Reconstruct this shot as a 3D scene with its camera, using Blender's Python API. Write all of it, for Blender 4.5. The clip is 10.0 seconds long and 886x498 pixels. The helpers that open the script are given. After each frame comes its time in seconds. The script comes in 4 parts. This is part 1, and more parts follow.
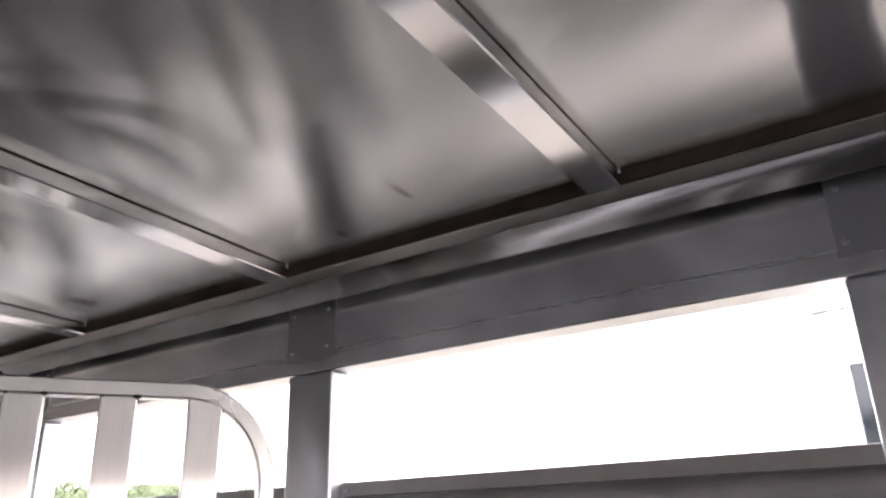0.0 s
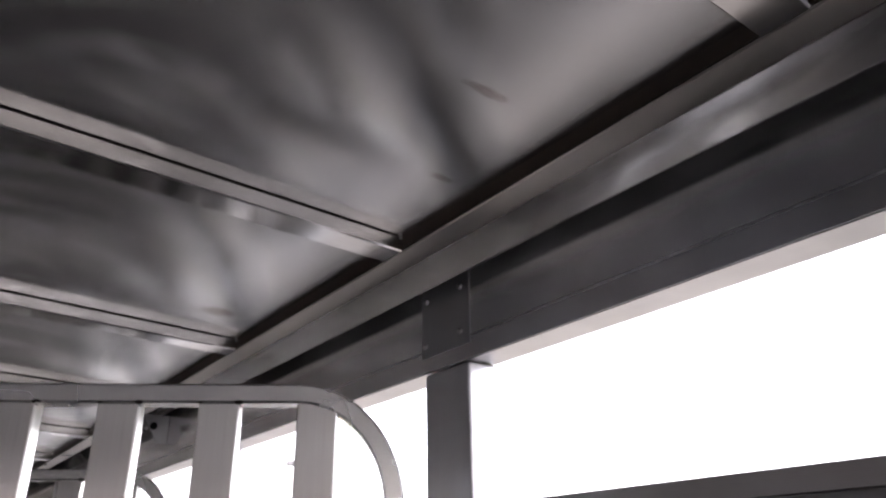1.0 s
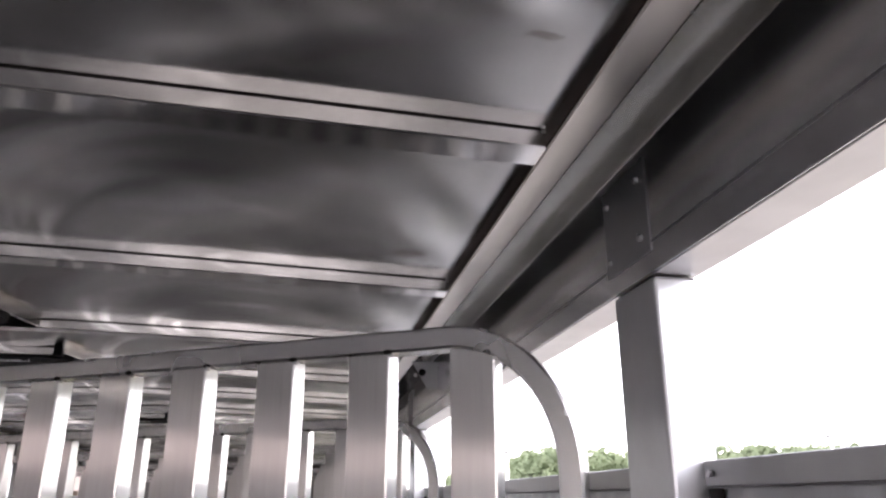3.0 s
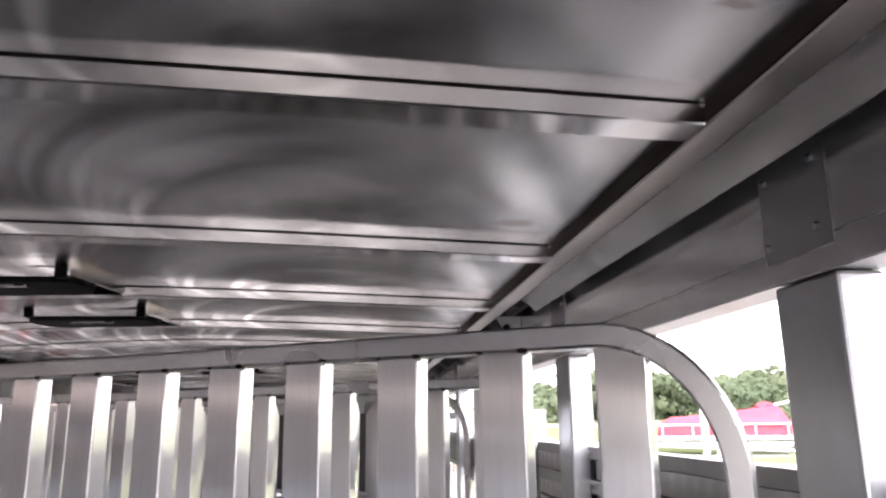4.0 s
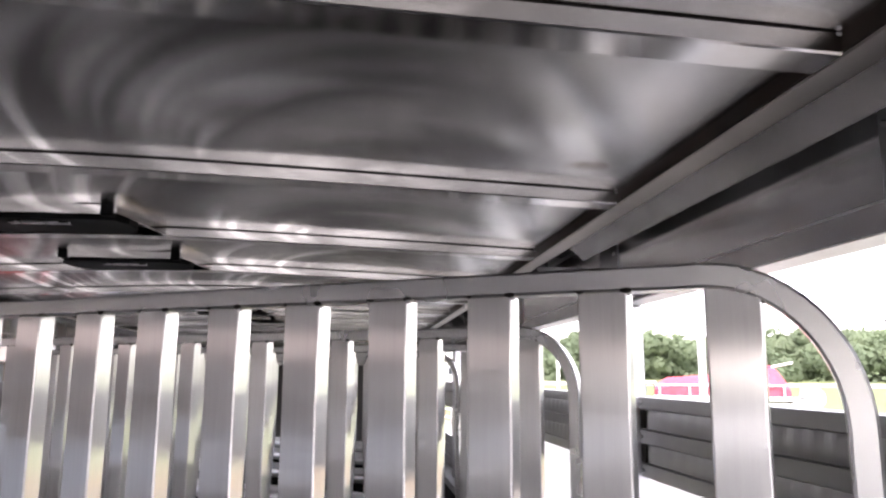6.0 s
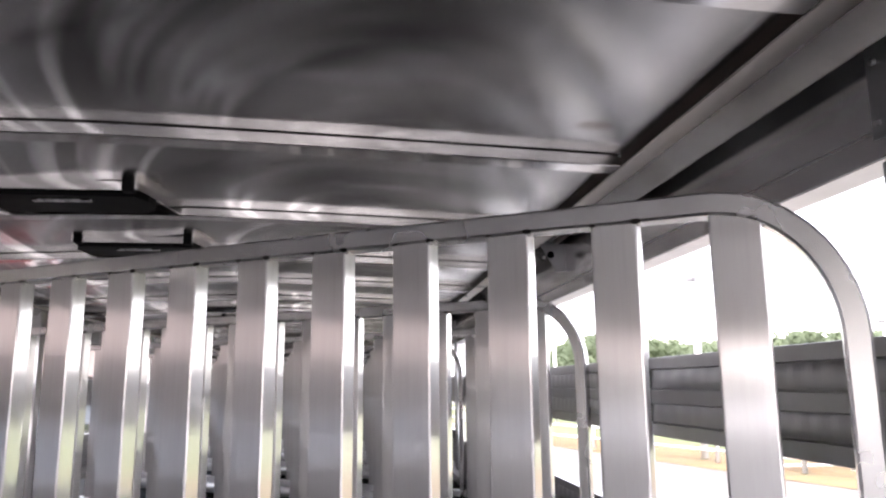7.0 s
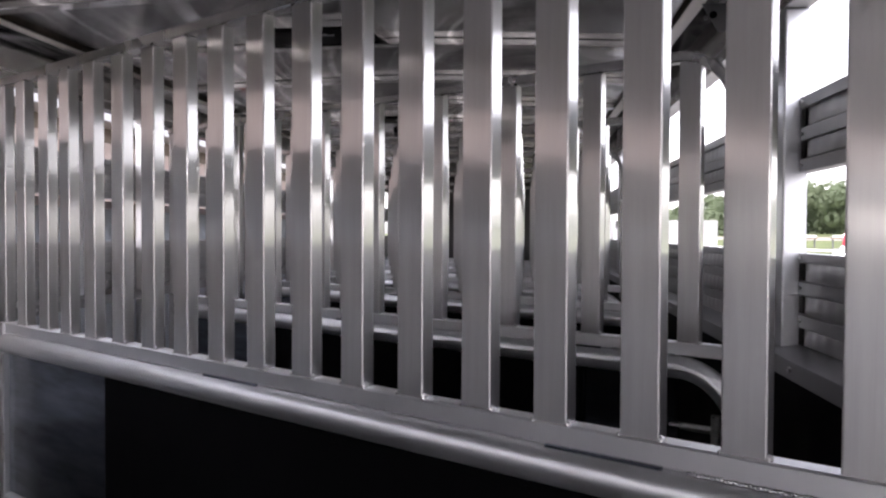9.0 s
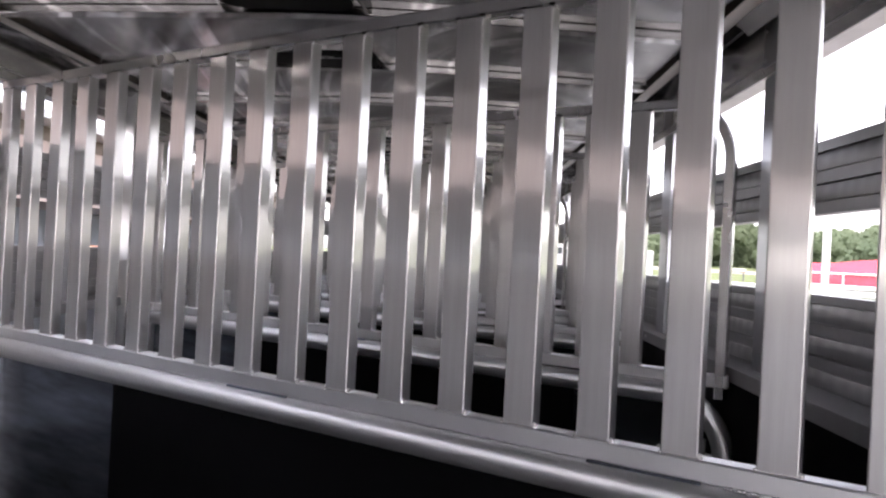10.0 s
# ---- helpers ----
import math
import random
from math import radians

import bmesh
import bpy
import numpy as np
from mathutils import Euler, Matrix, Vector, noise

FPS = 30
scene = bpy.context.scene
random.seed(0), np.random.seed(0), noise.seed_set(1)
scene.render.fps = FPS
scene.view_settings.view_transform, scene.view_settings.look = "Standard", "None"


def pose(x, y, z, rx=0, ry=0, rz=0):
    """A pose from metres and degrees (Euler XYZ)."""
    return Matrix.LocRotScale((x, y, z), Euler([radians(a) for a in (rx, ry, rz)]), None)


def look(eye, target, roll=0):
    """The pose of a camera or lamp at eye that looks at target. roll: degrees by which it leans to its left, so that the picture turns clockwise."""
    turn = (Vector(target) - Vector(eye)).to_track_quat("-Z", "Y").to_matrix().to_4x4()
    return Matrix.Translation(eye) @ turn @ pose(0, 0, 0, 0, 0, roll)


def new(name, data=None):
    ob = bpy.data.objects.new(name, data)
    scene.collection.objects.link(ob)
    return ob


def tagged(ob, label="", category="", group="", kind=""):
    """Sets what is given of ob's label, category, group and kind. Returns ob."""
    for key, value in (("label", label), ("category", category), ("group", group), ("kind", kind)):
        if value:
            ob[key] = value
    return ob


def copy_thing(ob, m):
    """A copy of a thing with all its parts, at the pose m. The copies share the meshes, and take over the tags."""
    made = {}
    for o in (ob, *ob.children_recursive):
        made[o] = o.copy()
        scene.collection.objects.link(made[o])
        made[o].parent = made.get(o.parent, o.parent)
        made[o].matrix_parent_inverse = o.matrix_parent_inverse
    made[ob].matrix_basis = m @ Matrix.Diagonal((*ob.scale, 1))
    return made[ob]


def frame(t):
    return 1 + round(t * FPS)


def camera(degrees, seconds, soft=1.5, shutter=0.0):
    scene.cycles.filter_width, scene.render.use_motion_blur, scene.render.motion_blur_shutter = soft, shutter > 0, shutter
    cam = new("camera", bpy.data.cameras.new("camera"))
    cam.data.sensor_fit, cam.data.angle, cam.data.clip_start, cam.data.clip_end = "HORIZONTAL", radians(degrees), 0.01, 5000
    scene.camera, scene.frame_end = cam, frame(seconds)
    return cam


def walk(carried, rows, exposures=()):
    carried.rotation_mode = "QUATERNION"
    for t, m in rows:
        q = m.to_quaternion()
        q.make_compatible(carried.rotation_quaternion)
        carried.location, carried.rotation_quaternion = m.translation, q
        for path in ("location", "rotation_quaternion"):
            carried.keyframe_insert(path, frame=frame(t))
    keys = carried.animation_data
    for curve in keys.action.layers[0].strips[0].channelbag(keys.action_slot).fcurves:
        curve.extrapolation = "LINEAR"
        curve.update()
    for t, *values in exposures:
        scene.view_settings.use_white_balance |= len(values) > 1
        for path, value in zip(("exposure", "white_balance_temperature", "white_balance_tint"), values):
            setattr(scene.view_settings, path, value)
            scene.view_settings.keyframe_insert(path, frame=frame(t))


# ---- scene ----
cam = camera(61.92, 10.0, soft=2.3)
PATH = [
    (0, 0.107, -1.002, 1.659, -55.94, 20.52, 1.70),
    (0.5, 0.322, -0.984, 1.651, -43.83, 23.10, 0.80),
    (1, 0.437, -0.914, 1.649, -36.40, 23.66, 0.88),
    (1.5, 0.569, -0.876, 1.677, -32.86, 25.62, -1.38),
    (2, 0.721, -0.888, 1.706, -26.41, 27.98, -1.87),
    (2.5, 0.743, -0.865, 1.694, -19.47, 27.22, 0.66),
    (3, 0.719, -0.820, 1.698, -10.02, 18.69, 0.23),
    (3.1, 0.715, -0.805, 1.705, -9.00, 16.61, 0.06),
    (3.2, 0.709, -0.795, 1.719, -8.02, 15.11, 0.08),
    (4.3, 0.612, -0.743, 1.794, -6.06, 12.76, 0.80),
    (4.5, 0.606, -0.738, 1.786, -6.03, 12.33, 0.60),
    (5, 0.592, -0.723, 1.780, -5.64, 10.99, -0.06),
    (5.5, 0.536, -0.709, 1.773, -5.23, 10.34, -0.11),
    (5.7, 0.533, -0.707, 1.773, -5.73, 10.05, -0.13),
    (6.8, 0.501, -0.728, 1.719, -6.80, 9.48, -0.40),
    (7, 0.493, -0.748, 1.681, -6.58, 10.42, 0.53),
    (7.3, 0.489, -0.762, 1.621, -6.32, 8.83, -1.50),
    (7.5, 0.485, -0.765, 1.566, -5.81, 4.99, -0.84),
    (8, 0.496, -0.808, 1.499, -3.79, 3.34, 0.00),
    (8.2, 0.519, -0.803, 1.437, -1.50, 0.82, -0.20),
    (8.5, 0.546, -0.836, 1.440, 1.75, 3.42, 0.87),
    (8.8, 0.548, -0.852, 1.437, 5.67, 2.33, -0.68),
    (9, 0.527, -0.848, 1.445, 6.42, -1.27, -0.24),
    (9.3, 0.457, -0.873, 1.461, 5.89, -0.69, -1.36),
    (9.5, 0.417, -0.876, 1.458, 5.98, -1.00, -1.31),
    (9.7, 0.374, -0.907, 1.443, 4.39, -0.59, -1.96),
    (10, 0.356, -0.944, 1.453, 1.81, 0.29, -2.93),
]
EXPOSURE = [(0, 3.36, 6800, 20), (0.3, 3.1, 6750, 20), (0.6, 2.83, 6700, 20), (1, 2.75, 6650, 20), (1.7, 2.6, 6650, 20), (2.5, 2.83, 6650, 20), (3, 2.9, 6650, 20), (5.5, 2.98, 6630, 20), (7, 2.97, 6580, 20), (8, 2.42, 6500, 20), (8.8, 2.16, 6500, 20), (10, 2.52, 6550, 20)]
walk(cam, [(t, pose(x, y, z, 90 + pitch, roll, yaw)) for t, x, y, z, yaw, pitch, roll in PATH], EXPOSURE)

# ---- world and sun: a bright, hazy overcast ----
world = bpy.data.worlds.new("world")
scene.world = world
world.use_nodes = True
wn = world.node_tree.nodes
sky = wn.new("ShaderNodeTexSky")
sky.sky_type = "NISHITA"
sky.sun_disc = False
sky.sun_elevation, sky.sun_rotation = radians(52), radians(200)
sky.air_density, sky.dust_density, sky.ozone_density = 1.0, 2.0, 0.6
whiten = wn.new("ShaderNodeHueSaturation")
whiten.inputs["Saturation"].default_value = 0.25
world.node_tree.links.new(sky.outputs[0], whiten.inputs["Color"])
world.node_tree.links.new(whiten.outputs[0], wn["Background"].inputs["Color"])
wn["Background"].inputs["Strength"].default_value = 0.15
sun = new("sun", bpy.data.lights.new("sun", "SUN"))
sun.data.energy, sun.data.angle, sun.data.color = 1.3, radians(14), (1.0, 0.96, 0.9)
sun.matrix_world = look((0, 0, 0), (0.35, 0.95, -1.3))


# ---- materials ----
def material(name, colour, rough=0.5, metal=0.0, noise_scale=8.0, vary=0.12, stretch=(1, 1, 1), bump=0.0, bump_scale=60.0,
             rough_vary=0.1, tone=None, piece=0.0, wave=0.0, wave_scale=3.0, gloss=0.5, sheen=0.0, polish=0.15, brushed=0.0, rolled=1):
    """A procedural surface: two scales of colour change, roughness change and relief."""
    m = bpy.data.materials.new(name)
    m.use_nodes = True
    n, l = m.node_tree.nodes, m.node_tree.links
    b = n["Principled BSDF"]
    b.inputs["Metallic"].default_value, b.inputs["Specular IOR Level"].default_value = metal, gloss
    co = n.new("ShaderNodeTexCoord")
    mp = n.new("ShaderNodeMapping")
    mp.inputs["Scale"].default_value = stretch
    l.new(co.outputs["Object"], mp.inputs["Vector"])
    big, fine = n.new("ShaderNodeTexNoise"), n.new("ShaderNodeTexNoise")
    big.inputs["Scale"].default_value, big.inputs["Detail"].default_value = noise_scale, 4
    fine.inputs["Scale"].default_value, fine.inputs["Detail"].default_value = bump_scale, 3
    l.new(mp.outputs[0], big.inputs["Vector"])
    l.new(mp.outputs[0], fine.inputs["Vector"])
    dark = tone or tuple(c * (1 - 2.2 * vary) for c in colour)
    light = tuple(min(1, c * (1 + vary)) for c in colour)
    ramp = n.new("ShaderNodeMix")
    ramp.data_type = "RGBA"
    ramp.inputs["A"].default_value, ramp.inputs["B"].default_value = (*dark, 1), (*light, 1)
    add = n.new("ShaderNodeMath")
    add.operation = "MULTIPLY_ADD"
    l.new(fine.outputs["Fac"], add.inputs[0])
    add.inputs[1].default_value = 0.35
    l.new(big.outputs["Fac"], add.inputs[2])
    sub = n.new("ShaderNodeMapRange")
    sub.inputs["From Min"].default_value, sub.inputs["From Max"].default_value = 0.42, 0.92
    l.new(add.outputs[0], sub.inputs["Value"])
    fac = sub.outputs[0]
    if piece:
        info, pm = n.new("ShaderNodeObjectInfo"), n.new("ShaderNodeMath")
        pm.operation = "MULTIPLY_ADD"
        l.new(info.outputs["Random"], pm.inputs[0])
        pm.inputs[1].default_value = piece
        l.new(fac, pm.inputs[2])
        fac = pm.outputs[0]
    l.new(fac, ramp.inputs["Factor"])
    l.new(ramp.outputs["Result"], b.inputs["Base Color"])
    rr = n.new("ShaderNodeMapRange")
    rr.inputs["To Min"].default_value, rr.inputs["To Max"].default_value = rough - rough_vary, rough + rough_vary
    l.new(fac, rr.inputs["Value"])
    l.new(rr.outputs[0], b.inputs["Roughness"])
    last = None
    if wave:
        wv, wb = n.new("ShaderNodeTexNoise"), n.new("ShaderNodeBump")
        wv.inputs["Scale"].default_value, wv.inputs["Detail"].default_value = wave_scale, 1.5
        l.new(co.outputs["Object"], wv.inputs["Vector"])
        l.new(wv.outputs["Fac"], wb.inputs["Height"])
        wb.inputs["Strength"].default_value, wb.inputs["Distance"].default_value = 1.0, wave
        last = wb
    if bump:
        bp = n.new("ShaderNodeBump")
        bp.inputs["Strength"].default_value, bp.inputs["Distance"].default_value = 1.0, bump
        l.new(fine.outputs["Fac"], bp.inputs["Height"])
        if last:
            l.new(last.outputs[0], bp.inputs["Normal"])
        last = bp
    if last:
        l.new(last.outputs[0], b.inputs["Normal"])
    if sheen:
        # a polished share over the dull one, as rolled sheet has
        gl, mx = n.new("ShaderNodeBsdfAnisotropic"), n.new("ShaderNodeMixShader")
        gl.inputs["Roughness"].default_value = polish
        if brushed:
            # rolled along one axis (0 x, 1 y, 2 z): highlights spread crosswise
            way = n.new("ShaderNodeCombineXYZ")
            way.inputs[rolled].default_value = 1.0
            l.new(way.outputs[0], gl.inputs["Tangent"])
            gl.inputs["Anisotropy"].default_value = brushed
        l.new(ramp.outputs["Result"], gl.inputs["Color"])
        if last:
            l.new(last.outputs[0], gl.inputs["Normal"])
        mx.inputs[0].default_value = sheen
        l.new(b.outputs[0], mx.inputs[1])
        l.new(gl.outputs[0], mx.inputs[2])
        l.new(mx.outputs[0], n["Material Output"].inputs["Surface"])
    return m


BAR = material("extruded_aluminium", (0.83, 0.815, 0.80), 0.42, 1.0, 5, 0.05, (14, 14, 0.6), 0.0, 30, 0.04, piece=0.25, sheen=0.58, polish=0.17, brushed=0.55, rolled=2)
TUBE = material("tube_aluminium", (0.74, 0.73, 0.72), 0.26, 1.0, 3, 0.04, (1, 1, 1), 0.0, 12, 0.03)
PIPE = material("pipe_aluminium", (0.86, 0.86, 0.87), 0.40, 1.0, 3, 0.04, (1, 1, 1), 0.0, 12, 0.015)
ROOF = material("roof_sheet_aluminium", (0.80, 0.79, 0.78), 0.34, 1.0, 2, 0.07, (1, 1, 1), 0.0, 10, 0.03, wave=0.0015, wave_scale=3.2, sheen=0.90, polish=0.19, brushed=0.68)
BOW = material("roof_bow_aluminium", (0.70, 0.68, 0.66), 0.15, 1.0, 4, 0.04, (0.5, 2, 2), 0.0, 12, 0.02)
WALL = material("wall_panel_aluminium", (0.76, 0.75, 0.75), 0.34, 1.0, 4, 0.15, (1, 1, 1), 0.0, 14, 0.04, wave=0.006, wave_scale=6)
HEADER = material("header_panel_aluminium", (0.74, 0.73, 0.74), 0.22, 1.0, 4, 0.12, (1, 1, 1), 0.0, 14, 0.04)
POST = material("post_aluminium", (0.66, 0.67, 0.70), 0.34, 1.0, 4, 0.12, (1, 1, 1), 0.0, 14, 0.05)
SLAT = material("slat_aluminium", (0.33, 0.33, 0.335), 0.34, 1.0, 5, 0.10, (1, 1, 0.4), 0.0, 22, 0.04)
CORNICE = material("cornice_aluminium", (0.92, 0.87, 0.80), 0.30, 1.0, 4, 0.06, (1, 1, 1), 0.0, 12, 0.04, wave=0.0010, wave_scale=5)
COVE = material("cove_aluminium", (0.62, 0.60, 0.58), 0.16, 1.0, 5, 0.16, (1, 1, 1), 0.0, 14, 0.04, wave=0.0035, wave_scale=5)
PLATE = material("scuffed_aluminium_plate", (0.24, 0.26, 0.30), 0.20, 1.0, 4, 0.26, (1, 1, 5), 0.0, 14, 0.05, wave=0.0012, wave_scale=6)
COVER = material("dull_cover_plate", (0.42, 0.42, 0.43), 0.36, 1.0, 4, 0.08, (1, 1, 1), 0.0, 14, 0.05)
BARE = material("bare_lower_wall", (0.38, 0.39, 0.41), 0.45, 1.0, 3, 0.06, (1, 1, 1), 0.0, 14, 0.06, wave=0.002, wave_scale=3)
MAT = material("worn_rubber_mat", (0.035, 0.035, 0.036), 0.6, 0.0, 4, 0.25, (1, 1, 1), 0.0006, 60, 0.1)
WELD = material("weld_bead", (0.70, 0.69, 0.68), 0.42, 1.0, 60, 0.1, (1, 1, 1), 0.0, 300, 0.05)
RUBBER = material("black_rubber", (0.0024, 0.0024, 0.003), 0.65, 0.0, 7, 0.2, (1, 1, 1), 0.0002, 120, 0.1, gloss=0.04)
PLASTIC = material("black_plastic", (0.004, 0.004, 0.0045), 0.55, 0.0, 7, 0.15, (1, 1, 1), 0.0001, 200, 0.08, gloss=0.10)
SEAL = material("dark_seam", (0.015, 0.012, 0.010), 0.6, gloss=0.2)

BROWN = material("dark_brown_strip", (0.070, 0.052, 0.042), 0.55, 0.0, 9, 0.2, gloss=0.2)
STEEL = material("steel_screw", (0.6, 0.6, 0.6), 0.3, 1.0, 40, 0.15)
SPRING = material("zinc_steel", (0.55, 0.55, 0.53), 0.35, 1.0, 60, 0.15)
WHITE = material("white_paint", (0.70, 0.70, 0.70), 0.4, 0.0, 4, 0.04, bump=0.0001)
GLASS_DARK = material("dark_window", (0.02, 0.025, 0.03), 0.08, 0.0, 4, 0.1)
RED = material("red_canvas", (0.50, 0.045, 0.075), 0.7, 0.0, 3, 0.15, bump=0.004, bump_scale=6)
GRASS = material("grass_field", (0.105, 0.13, 0.05), 0.9, 0.0, 0.25, 0.25, tone=(0.07, 0.09, 0.032), bump=0.02, bump_scale=12)
GRAVEL = material("wet_asphalt_yard", (0.108, 0.101, 0.091), 0.45, 0.0, 0.7, 0.4, bump=0.006, bump_scale=25, rough_vary=0.12)
DIRT = material("orange_dirt", (0.17, 0.095, 0.04), 0.9, 0.0, 1.4, 0.3, tone=(0.06, 0.065, 0.03), bump=0.02, bump_scale=14)
LEAF = material("far_leaves", (0.15, 0.18, 0.115), 0.9, 0.0, 0.10, 0.2, tone=(0.10, 0.135, 0.09), gloss=0.2)
ln = LEAF.node_tree
thin, both = ln.nodes.new("ShaderNodeBsdfTranslucent"), ln.nodes.new("ShaderNodeMixShader")
thin.inputs["Color"].default_value = (0.20, 0.25, 0.14, 1)
both.inputs[0].default_value = 0.5
ln.links.new(ln.nodes["Principled BSDF"].outputs[0], both.inputs[1])
ln.links.new(thin.outputs[0], both.inputs[2])
ln.links.new(both.outputs[0], ln.nodes["Material Output"].inputs["Surface"])
BLUISH = material("bluish_bounce_sheet", (0.40, 0.44, 0.50), 0.6, 0.0, 4, 0.12, bump=0.001)
PALE = material("pale_grey_paint", (0.34, 0.33, 0.35), 0.4, 0.0, 4, 0.06)
TRACK = material("pale_gravel_track", (0.30, 0.28, 0.25), 0.9, 0.0, 0.6, 0.15, bump=0.01, bump_scale=20)
GREY = material("grey_lamp_housing", (0.13, 0.13, 0.14), 0.5, 0.0, 5, 0.15)
WOOD = material("grey_timber", (0.25, 0.2, 0.15), 0.8, 0.0, 5, 0.2, bump=0.002)
TAN = material("tan_siding", (0.21, 0.165, 0.13), 0.7, 0.0, 3, 0.08, bump=0.001)
SIDING = material("pale_siding", (0.56, 0.45, 0.40), 0.7, 0.0, 3, 0.08, bump=0.001)
ORANGE = material("orange_paint", (0.50, 0.15, 0.035), 0.45, 0.0, 4, 0.1)
CAR_RED = material("red_car_paint", (0.11, 0.013, 0.012), 0.4, 0.0, 3, 0.05)
TYRE = material("tyre_rubber", (0.02, 0.02, 0.02), 0.8)
DULL = material("dull_dark_paint", (0.06, 0.055, 0.052), 0.6, 0.0, 4, 0.2, bump=0.0002, bump_scale=60)
SHADY = material("darkened_wet_asphalt", (0.028, 0.028, 0.030), 0.45, 0.0, 0.5, 0.25, bump=0.004, bump_scale=25, rough_vary=0.12, gloss=0.4)
BOUNCE = material("pale_bounce_panel", (0.70, 0.74, 0.80), 0.45, 0.0, 3, 0.10, bump=0.0002, bump_scale=40)


def stain(m, spots, colour):
    """Dried brown smudges of their own shape on a surface: (x, y, half length, half width)."""
    n, l = m.node_tree.nodes, m.node_tree.links
    b = n["Principled BSDF"]
    source = b.inputs["Base Color"].links[0].from_socket
    geo, wob = n.new("ShaderNodeNewGeometry"), n.new("ShaderNodeTexNoise")
    wob.inputs["Scale"].default_value = 70
    l.new(geo.outputs["Position"], wob.inputs["Vector"])
    for x, y, a, c in spots:
        mp, ln, mr, mx = n.new("ShaderNodeMapping"), n.new("ShaderNodeVectorMath"), n.new("ShaderNodeMapRange"), n.new("ShaderNodeMix")
        mp.inputs["Location"].default_value, mp.inputs["Scale"].default_value = (-x / a, -y / c, 0), (1 / a, 1 / c, 0)
        l.new(geo.outputs["Position"], mp.inputs["Vector"])
        ln.operation = "LENGTH"
        l.new(mp.outputs[0], ln.inputs[0])
        ad = n.new("ShaderNodeMath")
        l.new(ln.outputs["Value"], ad.inputs[0])
        l.new(wob.outputs["Fac"], ad.inputs[1])
        mr.inputs["From Min"].default_value, mr.inputs["From Max"].default_value = 1.0, 1.5
        mr.inputs["To Min"].default_value, mr.inputs["To Max"].default_value = 0.55, 0.0
        l.new(ad.outputs[0], mr.inputs["Value"])
        mx.data_type = "RGBA"
        l.new(mr.outputs[0], mx.inputs["Factor"])
        l.new(source, mx.inputs["A"])
        mx.inputs["B"].default_value = (*colour, 1)
        source = mx.outputs["Result"]
    l.new(source, b.inputs["Base Color"])
    for gl in [q for q in n if q.bl_idname == "ShaderNodeBsdfAnisotropic"]:
        l.new(source, gl.inputs["Color"])


stain(ROOF, ((0.868, 0.347, 0.040, 0.026), (0.842, -0.450, 0.035, 0.008), (0.906, -0.286, 0.020, 0.008)), (0.25, 0.20, 0.16))


def painted_reflections(m, deep):
    """Paints rippled reflections into the colour as soft light and dark arcs over each roof bay, finer towards the
    middle of the roof.
    """
    n, l = m.node_tree.nodes, m.node_tree.links
    geo, sep = n.new("ShaderNodeNewGeometry"), n.new("ShaderNodeSeparateXYZ")
    l.new(geo.outputs["Position"], sep.inputs[0])

    def calc(kind, a, b=None):
        q = n.new("ShaderNodeMath")
        q.operation = kind
        for k, value in enumerate((a, b)):
            if isinstance(value, (int, float)):
                q.inputs[k].default_value = value
            elif value is not None:
                l.new(value, q.inputs[k])
        return q.outputs[0]

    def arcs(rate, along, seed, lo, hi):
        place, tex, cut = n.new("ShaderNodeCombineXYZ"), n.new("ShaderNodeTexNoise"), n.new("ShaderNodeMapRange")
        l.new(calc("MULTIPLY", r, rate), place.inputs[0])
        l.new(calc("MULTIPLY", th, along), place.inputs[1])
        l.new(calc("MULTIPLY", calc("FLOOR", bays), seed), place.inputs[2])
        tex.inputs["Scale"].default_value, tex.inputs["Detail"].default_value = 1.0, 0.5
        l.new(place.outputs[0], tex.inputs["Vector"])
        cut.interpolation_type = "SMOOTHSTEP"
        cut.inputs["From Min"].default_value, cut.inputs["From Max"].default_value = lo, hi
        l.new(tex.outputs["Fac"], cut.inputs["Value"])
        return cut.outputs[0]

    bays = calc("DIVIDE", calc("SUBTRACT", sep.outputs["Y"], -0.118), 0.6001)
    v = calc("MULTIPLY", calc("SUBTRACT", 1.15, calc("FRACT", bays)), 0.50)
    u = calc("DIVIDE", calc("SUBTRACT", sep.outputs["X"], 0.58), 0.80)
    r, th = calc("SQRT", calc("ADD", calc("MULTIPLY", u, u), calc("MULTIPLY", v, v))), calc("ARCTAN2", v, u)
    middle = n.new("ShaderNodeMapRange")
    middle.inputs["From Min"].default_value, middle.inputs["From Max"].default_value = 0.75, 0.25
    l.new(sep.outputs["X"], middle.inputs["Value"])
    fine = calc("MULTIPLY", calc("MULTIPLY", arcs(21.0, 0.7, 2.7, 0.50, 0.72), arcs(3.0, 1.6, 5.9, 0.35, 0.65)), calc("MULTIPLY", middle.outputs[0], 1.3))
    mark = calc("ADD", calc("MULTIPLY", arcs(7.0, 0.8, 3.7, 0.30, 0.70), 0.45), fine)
    # the middle of the roof is coloured darker, for its darker reflections
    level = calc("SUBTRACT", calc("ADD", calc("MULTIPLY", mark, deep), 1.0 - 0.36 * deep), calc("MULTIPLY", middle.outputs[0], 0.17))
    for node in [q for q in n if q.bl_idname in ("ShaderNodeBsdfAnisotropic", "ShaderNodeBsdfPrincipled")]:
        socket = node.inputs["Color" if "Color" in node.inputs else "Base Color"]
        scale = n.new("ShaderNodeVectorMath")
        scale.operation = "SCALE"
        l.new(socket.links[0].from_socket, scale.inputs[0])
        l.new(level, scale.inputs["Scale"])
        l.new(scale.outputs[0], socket)


